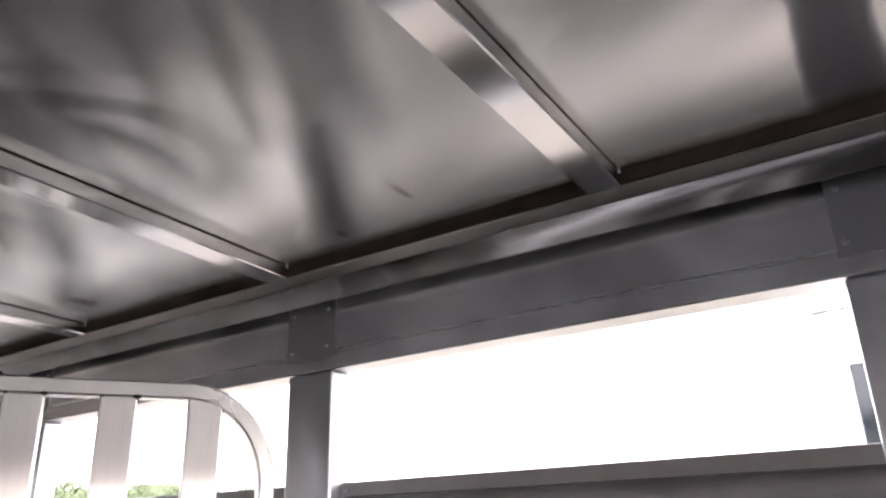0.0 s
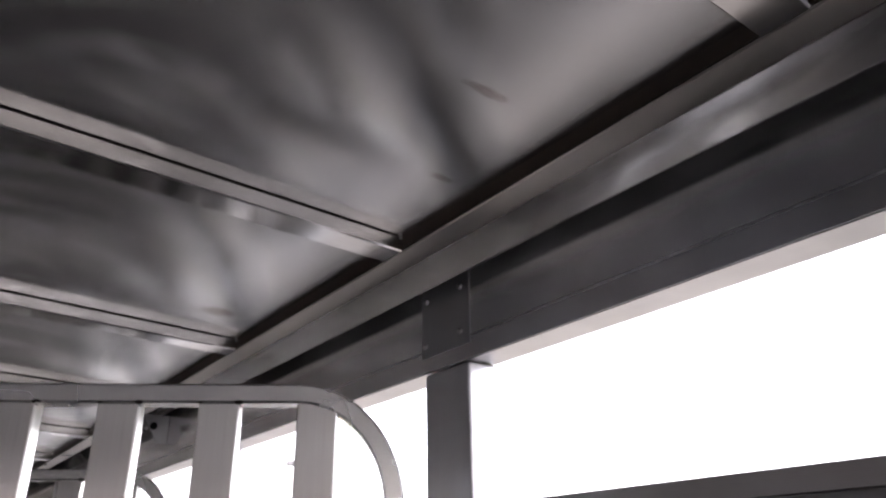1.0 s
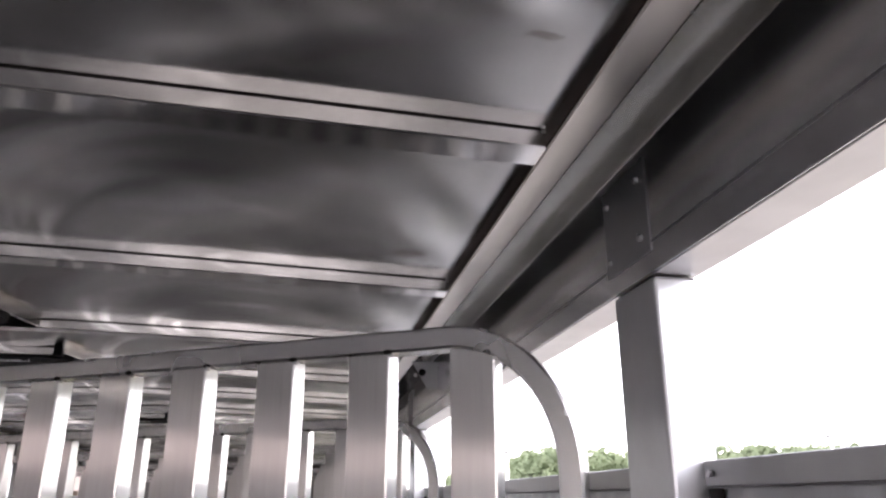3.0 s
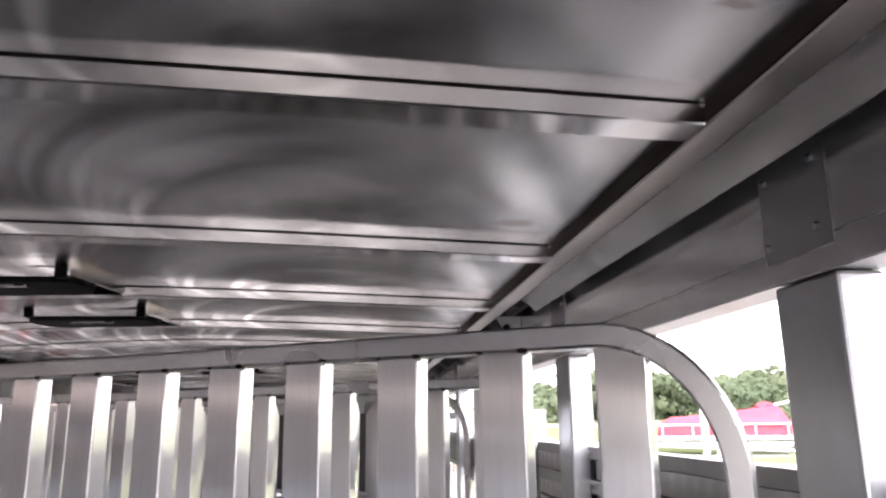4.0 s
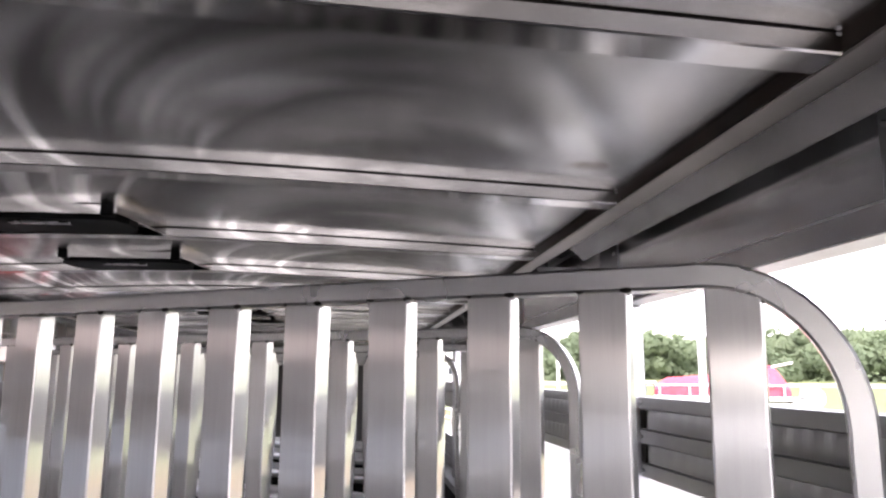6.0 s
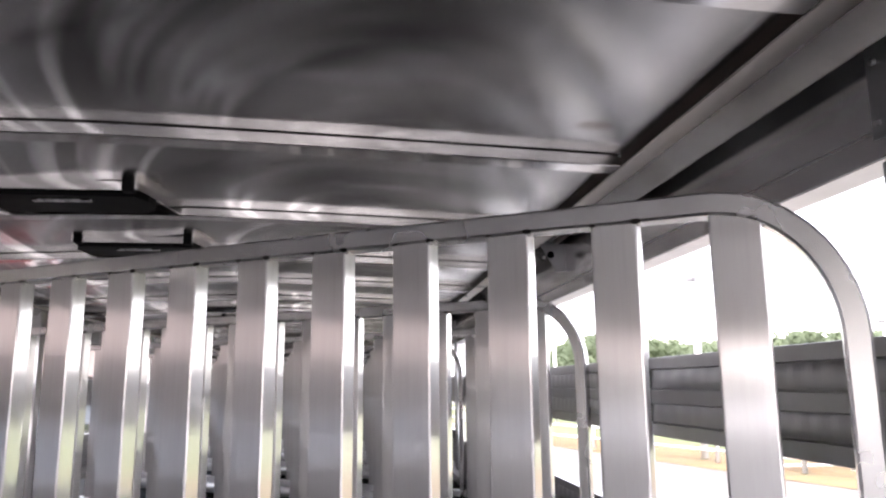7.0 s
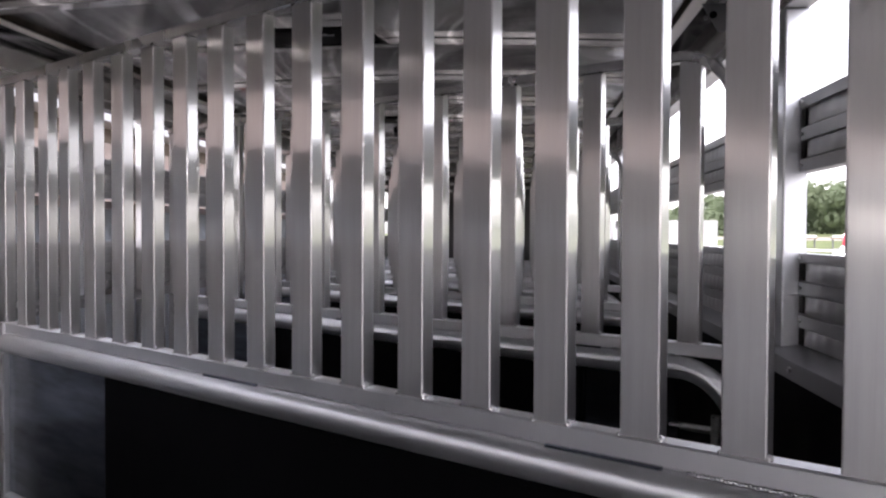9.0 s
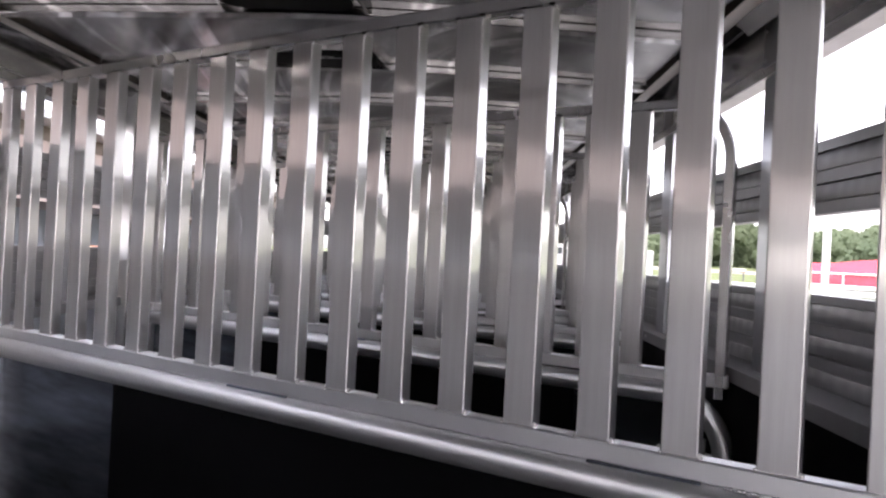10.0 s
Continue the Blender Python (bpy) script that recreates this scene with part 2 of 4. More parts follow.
painted_reflections(ROOF, 1.0)


# ---- mesh helpers ----
def mesh_of(name, bm, mat, smooth=False):
    bmesh.ops.recalc_face_normals(bm, faces=bm.faces)
    me = bpy.data.meshes.new(name)
    bm.to_mesh(me)
    bm.free()
    me.materials.append(mat)
    for p in me.polygons:
        p.use_smooth = smooth
    return me


def thing(name, label, category, at=None, group="", kind=""):
    ob = new(name)
    ob.empty_display_size = 0.05
    if at is not None:
        ob.matrix_world = at
    return tagged(ob, label, category, group, kind)


def part(name, bm, mat, parent, label="", smooth=False):
    ob = new(name, mesh_of(name, bm, mat, smooth))
    ob.parent = parent
    return tagged(ob, label) if label else ob


def piece(name, me, parent, m):
    ob = new(name, me)
    ob.parent = parent
    ob.matrix_basis = m
    return ob


def solid(name, bm, mat, label, category, group="", kind="", smooth=False):
    return tagged(new(name, mesh_of(name, bm, mat, smooth)), label, category, group, kind)


def box(bm, x0, x1, y0, y1, z0, z1, bevel=0.0, m=None):
    made = bmesh.ops.create_cube(bm, size=1.0)
    bmesh.ops.transform(bm, verts=made["verts"], matrix=Matrix.LocRotScale(((x0 + x1) / 2, (y0 + y1) / 2, (z0 + z1) / 2), None,
                                                                      (abs(x1 - x0), abs(y1 - y0), abs(z1 - z0))))
    vs = set(made["verts"])
    if bevel:
        es = [e for e in bm.edges if e.verts[0] in vs and e.verts[1] in vs]
        out = bmesh.ops.bevel(bm, geom=es, offset=bevel, segments=2, affect="EDGES", profile=0.5)
        vs = {v for f in out["faces"] for v in f.verts} | {v for v in vs if v.is_valid}
    if m is not None:
        bmesh.ops.transform(bm, verts=list(vs), matrix=m)
    return bm


def boxed(*a, **k):
    return box(bmesh.new(), *a, **k)


def prism(bm, profile, axis, a, b):
    """Extrudes a closed outline along an axis. Outline pairs are (y, z) for axis x, (x, z) for axis y, (x, y) for axis z."""
    def put(p, t):
        return {"x": (t, p[0], p[1]), "y": (p[0], t, p[1]), "z": (p[0], p[1], t)}[axis]
    r0 = [bm.verts.new(put(p, a)) for p in profile]
    r1 = [bm.verts.new(put(p, b)) for p in profile]
    k = len(profile)
    for i in range(k):
        bm.faces.new((r0[i], r0[(i + 1) % k], r1[(i + 1) % k], r1[i]))
    bm.faces.new(r0)
    bm.faces.new(r1)
    return bm


def tube(bm, path, radius, sides=12, cap=True):
    """A round pipe along a path of points."""
    rings = []
    pts = [Vector(p) for p in path]
    for i, p in enumerate(pts):
        d = (pts[min(i + 1, len(pts) - 1)] - pts[max(i - 1, 0)]).normalized()
        u = d.orthogonal().normalized() if i == 0 else (u - u.dot(d) * d).normalized()
        v = d.cross(u)
        rings.append([bm.verts.new(p + radius * (math.cos(a) * u + math.sin(a) * v)) for a in
                      (2 * math.pi * j / sides for j in range(sides))])
    for a, b in zip(rings, rings[1:]):
        for j in range(sides):
            bm.faces.new((a[j], a[(j + 1) % sides], b[(j + 1) % sides], b[j]))
    if cap:
        bm.faces.new(rings[0])
        bm.faces.new(rings[-1])
    return bm


def disc(bm, centre, axis, radius, depth, sides=10):
    a = Vector(axis).normalized() * depth / 2
    return tube(bm, [Vector(centre) - a, Vector(centre) + a], radius, sides)


def blob(bm, centre, rx, ry, rz):
    made = bmesh.ops.create_icosphere(bm, subdivisions=1, radius=1.0)
    for v in made["verts"]:
        k = 1 + 0.25 * noise.noise(v.co * 2 + Vector(centre) * 90)
        v.co = Vector((v.co.x * rx * k, v.co.y * ry * k, v.co.z * rz * k)) + Vector(centre)
    return bm


# ---- sizes of the trailer ----
RIGHT, LEFT = 1.065, -1.105            # inner faces of the walls
REAR, FRONT = -4.2, 8.6               # ends of the hold
ROOF_Z, BOW_Z = 2.0855, 2.0625
BOW_Y, BOW_STEP, BOW_W = -0.118, 0.6001, 0.047
HEAD_Z, GROUND_Z = 1.920, -0.42


def crown(x):
    """How far the arched roof rises over its edges at x."""
    u = abs((x - (LEFT + RIGHT) / 2) / ((RIGHT - LEFT) / 2 - 0.107))
    return 0.035 * (1 - (u * u + 0.01) ** 0.62) if u < 1 else 0.0



POSTS = [-0.129 + 0.912 * i for i in range(-4, 10)]
POST_W = 0.105
STALL, ANGLE, ORIGIN = 1.0016, 58.44, (0.8713, 0.0)

# ---- floor, roof, end wall ----
floor = solid("floor", boxed(LEFT, RIGHT, REAR, FRONT, -0.05, 0.0), MAT, "black rubber-matted trailer floor", "floor", kind="structure")


def roof_sheet():
    nx, x0, x1 = 240, LEFT - 0.02, RIGHT + 0.02
    ys = list(np.arange(REAR, -1.3, 0.04)) + list(np.arange(-1.3, 3.6, 0.012)) + list(np.arange(3.6, FRONT + 0.01, 0.04))
    verts, faces = [], []
    for y in ys:
        ph = ((y - BOW_Y - BOW_W / 2) / BOW_STEP) % 1.0
        hold = math.sin(math.pi * ph) ** 1.2
        bay = math.floor((y - BOW_Y) / BOW_STEP)
        for i in range(nx + 1):
            x = x0 + (x1 - x0) * i / nx
            edge = min(1.0, (x - x0) / 0.2, (x1 - x) / 0.2)
            w = noise.noise(Vector((x * 2.2, y * 1.6, bay * 3.1))) * 0.0035 + noise.noise(Vector((x * 6.0, y * 5.0, bay * 1.7 + 9))) * 0.0010
            # oil-canned folds in arcs round a point on each bay's far edge, sharper towards the middle of the roof
            u, v = (x - 0.50) / 0.62, (1.10 - ph) * 0.55
            r, th = math.hypot(u, v), math.atan2(v, u)
            far = min(1.0, max(0.0, (0.50 - x) / 0.4))
            fold = noise.noise(Vector((r * 5.0, th * 0.9, bay * 5.3))) * 0.0009 + (0.25 + far) * (noise.noise(Vector((r * 12.0, th * 0.7, bay * 2.9 + 4))) * 0.0016 + noise.noise(Vector((r * 27.0, th * 0.8, bay * 3.7 + 1))) * 0.0009)
            verts.append((x, y, ROOF_Z + crown(x) + hold * edge * (w + fold - 0.0015)))
    for j in range(len(ys) - 1):
        for i in range(nx):
            a = j * (nx + 1) + i
            faces.append((a, a + nx + 1, a + nx + 2, a + 1))
    me = bpy.data.meshes.new("ceiling")
    me.from_pydata(verts, [], faces)
    me.materials.append(ROOF)
    for p in me.polygons:
        p.use_smooth = True
    return tagged(new("ceiling", me), "rippled mill-finish aluminium roof sheet overhead", "ceiling", kind="structure")


roof_sheet()

solid("roof_skin", boxed(LEFT - 0.06, RIGHT + 0.06, REAR, FRONT, ROOF_Z + 0.055, ROOF_Z + 0.08), WHITE,
      "white outer roof skin over the trailer", "roof", kind="structure")
solid("wall_front", boxed(LEFT - 0.05, RIGHT + 0.05, FRONT, FRONT + 0.05, -0.05, ROOF_Z + 0.054), DULL,
      "dull dark-painted front wall of the hold", "wall", kind="structure")


SLAT_IN = 0.034


def slat(x, s, z0, zs, z1):
    """An extruded side board: a flat rail from z0 to zs and a hollow, dented band from zs to z1. s is the side, x the board's inner face."""
    rows = [(z0, 0.030), (z0, 0.0012), (z0 + 0.001, 0.0)]
    rows += [(z0 + (zs - z0) * k / 4, 0.0) for k in range(1, 4)] + [(zs - 0.0008, 0.0)]
    if z1 > zs:
        rows += [(zs, 0.0012), (zs + 0.0003, 0.011), (zs + 0.0022, 0.011)]
        for k in range(11):
            a = k / 10
            rows.append((zs + 0.0028 + (z1 - zs - 0.0046) * a, 0.0032 + 0.0014 * (2 * a - 1) ** 2 + 0.0012 * a))
        rows += [(z1 - 0.0012, 0.010), (z1 - 0.0002, 0.010), (z1 - 0.0002, 0.030)]
    else:
        rows += [(zs, 0.0012), (zs, 0.030)]
    ys = np.concatenate([np.arange(REAR, -1.0, 0.03), np.arange(-1.0, 2.6, 0.009 if s > 0 else 0.02), np.arange(2.6, FRONT + 0.01, 0.03)])
    verts, faces, k = [], [], len(rows)
    for y in ys:
        for z, d in rows:
            dent = 0.0008 * math.sin(y * 128 + 4 * noise.noise(Vector((y * 4.3, z0 * 7, s)))) * (z - zs) / 0.04 + 0.0006 * noise.noise(Vector((y * 9, z * 20, s * 3)))
            flat = 0.00025 * noise.noise(Vector((y * 7, z0 * 31, s * 5)))
            verts.append((x + s * (d + (dent if 0.003 < d < 0.0095 else flat if d < 0.001 else 0)), y, z))
    for j in range(len(ys) - 1):
        for i in range(k):
            a, b = j * k + i, j * k + (i + 1) % k
            faces.append((a, b, b + k, a + k))
    bm = bmesh.new()
    vs = [bm.verts.new(v) for v in verts]
    for f in faces:
        bm.faces.new([vs[i] for i in f])
    return bm


def side_wall(side, x):
    """One long wall: header, posts, slats, ledge, lining and cornice. side +1 is right, -1 left; x its inner face."""
    s = side
    word = "right" if s > 0 else "left"
    bm = boxed(x, x + s * 0.05, REAR, FRONT, HEAD_Z, ROOF_Z + 0.054)
    wall = solid("wall_" + word, bm, WALL, "aluminium trailer side wall with long open slots between slats", "wall", kind="structure")
    # header facing with its seam
    part("header_panel", boxed(x - s * 0.003, x, REAR, FRONT, 1.9545, 2.075, 0), HEADER, wall)
    part("header_strip", boxed(x - s * 0.003, x, REAR, FRONT, HEAD_Z + 0.001, 1.9515, 0), HEADER, wall)
    # posts with riveted cover plates
    post = mesh_of("post", boxed(0, s * 0.05, 0, POST_W, 1.205, HEAD_Z - 0.001, 0.004), POST)
    plate = mesh_of("cover_plate", boxed(-s * 0.0046, -s * 0.0032, -0.010, POST_W, 1.943, 2.050), COVER)
    screw = mesh_of("screw", disc(bmesh.new(), (-s * 0.0065, 0, 0), (1, 0, 0), 0.0042, 0.005, 8), STEEL)
    for y in POSTS:
        at = pose(x, y, 0)
        piece("post", post, wall, at)
        pl = piece("cover_plate", plate, wall, at)
        for yy, zz in ((0.008, 2.030), (POST_W - 0.013, 2.030), (0.009, 1.963), (POST_W - 0.011, 1.960)):
            piece("screw", screw, pl, pose(0, yy, zz))
    # slats: rounded extruded boards behind the posts
    boards = ((1.575, 1.601, 1.640), (1.640, 1.667, 1.708), (1.708, 1.732, 1.732), (1.206, 1.2095, 1.249), (1.249, 1.276, 1.318),
              (1.318, 1.345, 1.386), (1.386, 1.405, 1.405))
    pocket = mesh_of("end_pocket", boxed(-0.0012, 0.0012, -0.020, 0.010, -0.0175, 0.0185, 0.001), SEAL)
    bolt = mesh_of("board_bolt", disc(bmesh.new(), (0, 0, 0), (1, 0, 0), 0.0036, 0.005, 8), STEEL)
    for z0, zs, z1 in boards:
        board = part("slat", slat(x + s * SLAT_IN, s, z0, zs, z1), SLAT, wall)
        for y in POSTS[4:9]:
            if z1 > zs:
                piece("end_pocket", pocket, board, pose(x + s * (SLAT_IN + 0.0028), y - 0.006, (zs + z1) / 2))
            if zs - z0 > 0.01:
                piece("bolt", bolt, board, pose(x + s * (SLAT_IN - 0.002), y - 0.012, (z0 + zs) / 2))
    if s < 0:
        column = mesh_of("hinge_column", boxed(x, x + 0.055, 0, 0.06, 0.0, 2.058, 0.004), WALL)
        for k in range(7):
            piece("hinge_column", column, wall, pose(0, 1.09 + STALL * k, 0))
    # lower wall, its ledge and rubber lining
    part("lower_wall", boxed(x + s * 0.002, x + s * 0.05, REAR, FRONT, -0.05, 1.2025), BARE, wall)
    led = [(x + s * 0.034, 1.2115), (x - s * 0.032, 1.2015), (x - s * 0.034, 1.166), (x - s * 0.031, 1.166), (x - s * 0.029, 1.1985), (x + s * 0.034, 1.2055)]
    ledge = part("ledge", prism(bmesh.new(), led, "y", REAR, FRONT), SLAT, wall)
    bm = bmesh.new()
    y = REAR + 0.15
    while y < FRONT:
        disc(bm, (x - s * 0.035, y, 1.184), (1, 0, 0), 0.006, 0.005, 8)
        y += 0.39
    tagged(part("bolt", bm, STEEL, ledge), kind="stuff")
    if s < 0:
        # pale panels added low on the left wall to brighten what the bars reflect
        y = 0.10
        for k in range(8):
            part("bounce_panel", boxed(x, x + 0.006, y, 1.085 + STALL * k, 0.85, 1.19), BOUNCE, wall, "pale panel added to brighten reflections in the bars")
            y = 1.155 + STALL * k
        part("rubber_lining", boxed(x, x + 0.028, 1.17, FRONT, 0.002, 0.845), RUBBER, wall, "black rubber lining along the foot of the wall")
    else:
        part("rubber_lining", boxed(x - 0.028, x, -0.10, FRONT, 0.002, 1.196), RUBBER, wall, "black rubber lining below the ledge")
    # cornice: lip, riveted seam, cove
    e = x - s * 0.104
    lip = [(e + s * 0.003, ROOF_Z + 0.01), (e + s * 0.003, BOW_Z + 0.003), (e, BOW_Z + 0.002), (e + s * 0.002, BOW_Z), (e + s * 0.0385, BOW_Z - 0.001), (e + s * 0.039, ROOF_Z + 0.01)]
    cor = part("cornice", prism(bmesh.new(), lip, "y", REAR, FRONT), CORNICE, wall, "bright aluminium cornice strip along the roof edge")
    # the cove slopes down from the seam and ends in a free edge before the wall
    cove = [(e + s * 0.0395, ROOF_Z + 0.01)]
    for k in range(13):
        a = (k - 0.5) / 11 if 0 < k < 12 else k / 12
        cove.append((e + s * (0.0395 + 0.0355 * a), BOW_Z - 0.0005 - 0.0280 * a + 0.0022 * math.sin(math.pi * a)))
    cove += [(e + s * 0.0762, BOW_Z - 0.0275), (e + s * 0.060, ROOF_Z - 0.005), (e + s * 0.060, ROOF_Z + 0.01)]
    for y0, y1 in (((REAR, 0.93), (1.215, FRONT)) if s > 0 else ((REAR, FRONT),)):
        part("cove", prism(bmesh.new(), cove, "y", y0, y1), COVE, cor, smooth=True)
    if s > 0:
        a, b = sorted((e + s * 0.047, x - s * 0.0035))
        part("wiring_pocket", boxed(a, b, 0.931, 1.206, 2.085, ROOF_Z + 0.01), SEAL, cor, "dark open wiring pocket")
        tri = [(e + s * 0.030, BOW_Z - 0.002), (x - s * 0.004, BOW_Z - 0.002), (x - s * 0.004, 1.985), (x - s * 0.030, 1.985)]
        gusset = part("gusset", prism(bmesh.new(), tri, "y", 1.208, 1.213), COVER, cor, "small aluminium gusset plate")
        part("grommet", disc(bmesh.new(), (x - s * 0.045, 1.207, 2.03), (0, 1, 0), 0.010, 0.004, 14), RUBBER, gusset)
        part("screw", disc(bmesh.new(), (x - s * 0.064, 1.206, 2.022), (0, 1, 0), 0.005, 0.005, 8), STEEL, gusset)
    # dark strip laid over the lip's upright face in place of its dark reflection
    part("lip_dark_strip", boxed(e - s * 0.001, e + s * 0.0029, REAR, FRONT, BOW_Z + 0.0035, ROOF_Z + 0.003), BROWN, cor, "dark strip standing in for the lip's dark reflection")
    bm = bmesh.new()
    y = REAR + 0.07
    while y < FRONT:
        blob(bm, (e + s * 0.0388, y, BOW_Z - 0.0008), 0.0020, 0.0028, 0.0018)
        y += 0.08
    part("seam", boxed(min(e + s * 0.0386, e + s * 0.0396), max(e + s * 0.0386, e + s * 0.0396), REAR, FRONT, BOW_Z - 0.0013, BOW_Z + 0.002), BROWN, cor, "thin dark seam")
    tagged(part("rivet", bm, COVER, cor), kind="stuff")
    return wall


wall_right = side_wall(1, RIGHT)
wall_left = side_wall(-1, LEFT)


# ---- rear end: frame and two loading doors, swung wide open ----
rear = thing("door_frame", "aluminium frame round the open rear loading doorway", "door frame", kind="structure")
part("header", boxed(LEFT - 0.05, RIGHT + 0.05, REAR - 0.06, REAR - 0.001, HEAD_Z, ROOF_Z + 0.08, 0.004), WALL, rear)
part("jamb", boxed(LEFT - 0.05, LEFT + 0.06, REAR - 0.06, REAR - 0.001, -0.05, HEAD_Z - 0.001, 0.004), WALL, rear)
part("jamb", boxed(RIGHT - 0.06, RIGHT + 0.05, REAR - 0.06, REAR - 0.001, -0.05, HEAD_Z - 0.001, 0.004), WALL, rear)
for name, swing, state in (("door_1", LEFT + 0.03, "wide open"), ("door_2", RIGHT - 0.03, "wide open")):
    hinge = pose(swing, REAR - 0.065, 0, 0, 0, -90)
    door = thing(name, state + " aluminium rear door with two open slots", "door", hinge, kind="structure")
    part("lower_panel", boxed(0, 1.02, -0.02, 0.02, -0.03, 1.411, 0.003), BARE, door)
    part("middle_panel", boxed(0, 1.02, -0.02, 0.02, 1.573, 1.727, 0.003), WALL, door)
    part("top_panel", boxed(0, 1.02, -0.02, 0.02, HEAD_Z - 0.03, HEAD_Z - 0.003, 0.003), WALL, door)
    for x0 in (0, 0.96):
        part("stile", boxed(x0, x0 + 0.06, -0.019, 0.019, 1.4115, 1.5725, 0.002), WALL, door)
        part("stile", boxed(x0, x0 + 0.06, -0.019, 0.019, 1.7275, HEAD_Z - 0.031, 0.002), WALL, door)


# ---- roof bows ----
def arch(profile, a, b, steps=24):
    """Extrudes a (y, z) outline across the trailer along the roof's arch."""
    bm = bmesh.new()
    rings = []
    for i in range(steps + 1):
        x = a + (b - a) * i / steps
        rings.append([bm.verts.new((x, p[0], p[1] + crown(x))) for p in profile])
    k = len(profile)
    for r, q in zip(rings, rings[1:]):
        for j in range(k):
            bm.faces.new((r[j], r[(j + 1) % k], q[(j + 1) % k], q[j]))
    bm.faces.new(rings[0])
    bm.faces.new(rings[-1])
    return bm


def roof_bow():
    ob = thing("roof_bow", "aluminium roof bow with a dark seam along its face", "roof beam", group="roof bows", kind="structure")
    x0, x1 = LEFT + 0.105, RIGHT - 0.105
    prof = [(0, BOW_Z + 0.002), (0.002, BOW_Z), (BOW_W - 0.002, BOW_Z), (BOW_W, BOW_Z + 0.002), (BOW_W, ROOF_Z - 0.0026), (0, ROOF_Z - 0.0026)]
    part("beam", arch(prof, x0, x1), BOW, ob)
    seam = [(0.0008, ROOF_Z - 0.0025), (BOW_W - 0.0008, ROOF_Z - 0.0025), (BOW_W - 0.0008, ROOF_Z + 0.003), (0.0008, ROOF_Z + 0.003)]
    part("seam", arch(seam, x0, x1), SEAL, ob, "black seam")
    bm = bmesh.new()
    blob(bm, (x1 - 0.001, 0.002, ROOF_Z - 0.003), 0.005, 0.004, 0.003)
    blob(bm, (x0 + 0.001, 0.002, ROOF_Z - 0.003), 0.005, 0.004, 0.003)
    tagged(part("weld_bead", bm, WELD, ob), kind="stuff")
    return ob


bow = roof_bow()
bow.matrix_world = pose(0, BOW_Y - 6 * BOW_STEP, 0)
for i in range(-5, 14):
    copy_thing(bow, pose(0, BOW_Y + i * BOW_STEP, 0))


# ---- roof vents ----
def roof_vent():
    ob = thing("roof_vent", "black plastic roof vent in an aluminium surround", "roof vent", group="roof vents")
    prof = [(0, BOW_Z + 0.001), (0.024, BOW_Z + 0.001), (0.024, ROOF_Z - 0.0026), (0, ROOF_Z - 0.0026)]
    part("front_rail", prism(bmesh.new(), prof, "x", -0.14, 0.14), BOW, ob)
    part("seam", boxed(-0.139, 0.139, 0.0008, 0.022, ROOF_Z - 0.0025, ROOF_Z + 0.003), SEAL, ob, "black seam")
    for s in (1, -1):
        part("corner_block", boxed(s * 0.1405, s * 0.166, -0.006, 0.024, BOW_Z - 0.002, ROOF_Z + 0.004, 0.004), PLASTIC, ob, "black plastic corner")
        q = [(s * 0.167, 0.0), (s * 0.172, 0.0), (s * 0.212, 0.238), (s * 0.206, 0.238)]
        part("side_rail", prism(bmesh.new(), q if s > 0 else q[::-1], "z", BOW_Z + 0.004, ROOF_Z + 0.003), BOW, ob)
    out = [(-0.16, 0.0245), (0.16, 0.0245), (0.178, 0.07)]
    for k in range(7):
        a = math.pi / 2 * k / 6
        out.append((0.112 + 0.066 * math.cos(a), 0.125 + 0.062 * math.sin(a)))
    for k in range(7):
        a = math.pi / 2 + math.pi / 2 * k / 6
        out.append((-0.112 + 0.066 * math.cos(a), 0.125 + 0.062 * math.sin(a)))
    out.append((-0.178, 0.07))
    tray = part("tray", prism(bmesh.new(), out, "z", BOW_Z - 0.007, ROOF_Z + 0.003), PLASTIC, ob, "black plastic tray")
    part("handle", boxed(-0.062, 0.062, 0.052, 0.068, BOW_Z - 0.012, BOW_Z - 0.0072, 0.0015), STEEL, tray, "slim metal handle")
    return ob


vent = roof_vent()
vent.matrix_world = pose(-0.150, 0.846, crown(-0.1))
for k in (1, 4, 5, 8):
    copy_thing(vent, pose(-0.157, 0.849 + k * BOW_STEP, crown(-0.1)))


# ---- stall dividers ----
PITCH, BAR_W, BAR_D, N_BARS = 0.13, 0.054, 0.028, 18
SILL_Z, TOP_Z, RAIL_H = 1.180, 1.861, 0.026


def ribbon(bm, path, h, d):
    """A rectangular tube along a path in the divider's plane: (s, z) points, h high in the plane, d deep behind its face."""
    rings = []
    pts = [Vector((p[0], 0, p[1])) for p in path]
    r = 0.003
    for i, p in enumerate(pts):
        t = (pts[min(i + 1, len(pts) - 1)] - pts[max(i - 1, 0)]).normalized()
        nrm = Vector((-t.z, 0, t.x))
        ring = []
        for a, b in ((-h / 2 + r, 0), (h / 2 - r, 0), (h / 2, -r), (h / 2, -d + r), (h / 2 - r, -d), (-h / 2 + r, -d), (-h / 2, -d + r), (-h / 2, -r)):
            ring.append(bm.verts.new(p + nrm * a + Vector((0, b, 0))))
        rings.append(ring)
    for a, b in zip(rings, rings[1:]):
        for j in range(8):
            bm.faces.new((a[j], a[(j + 1) % 8], b[(j + 1) % 8], b[j]))
    bm.faces.new(rings[0])
    bm.faces.new(rings[-1])
    return bm


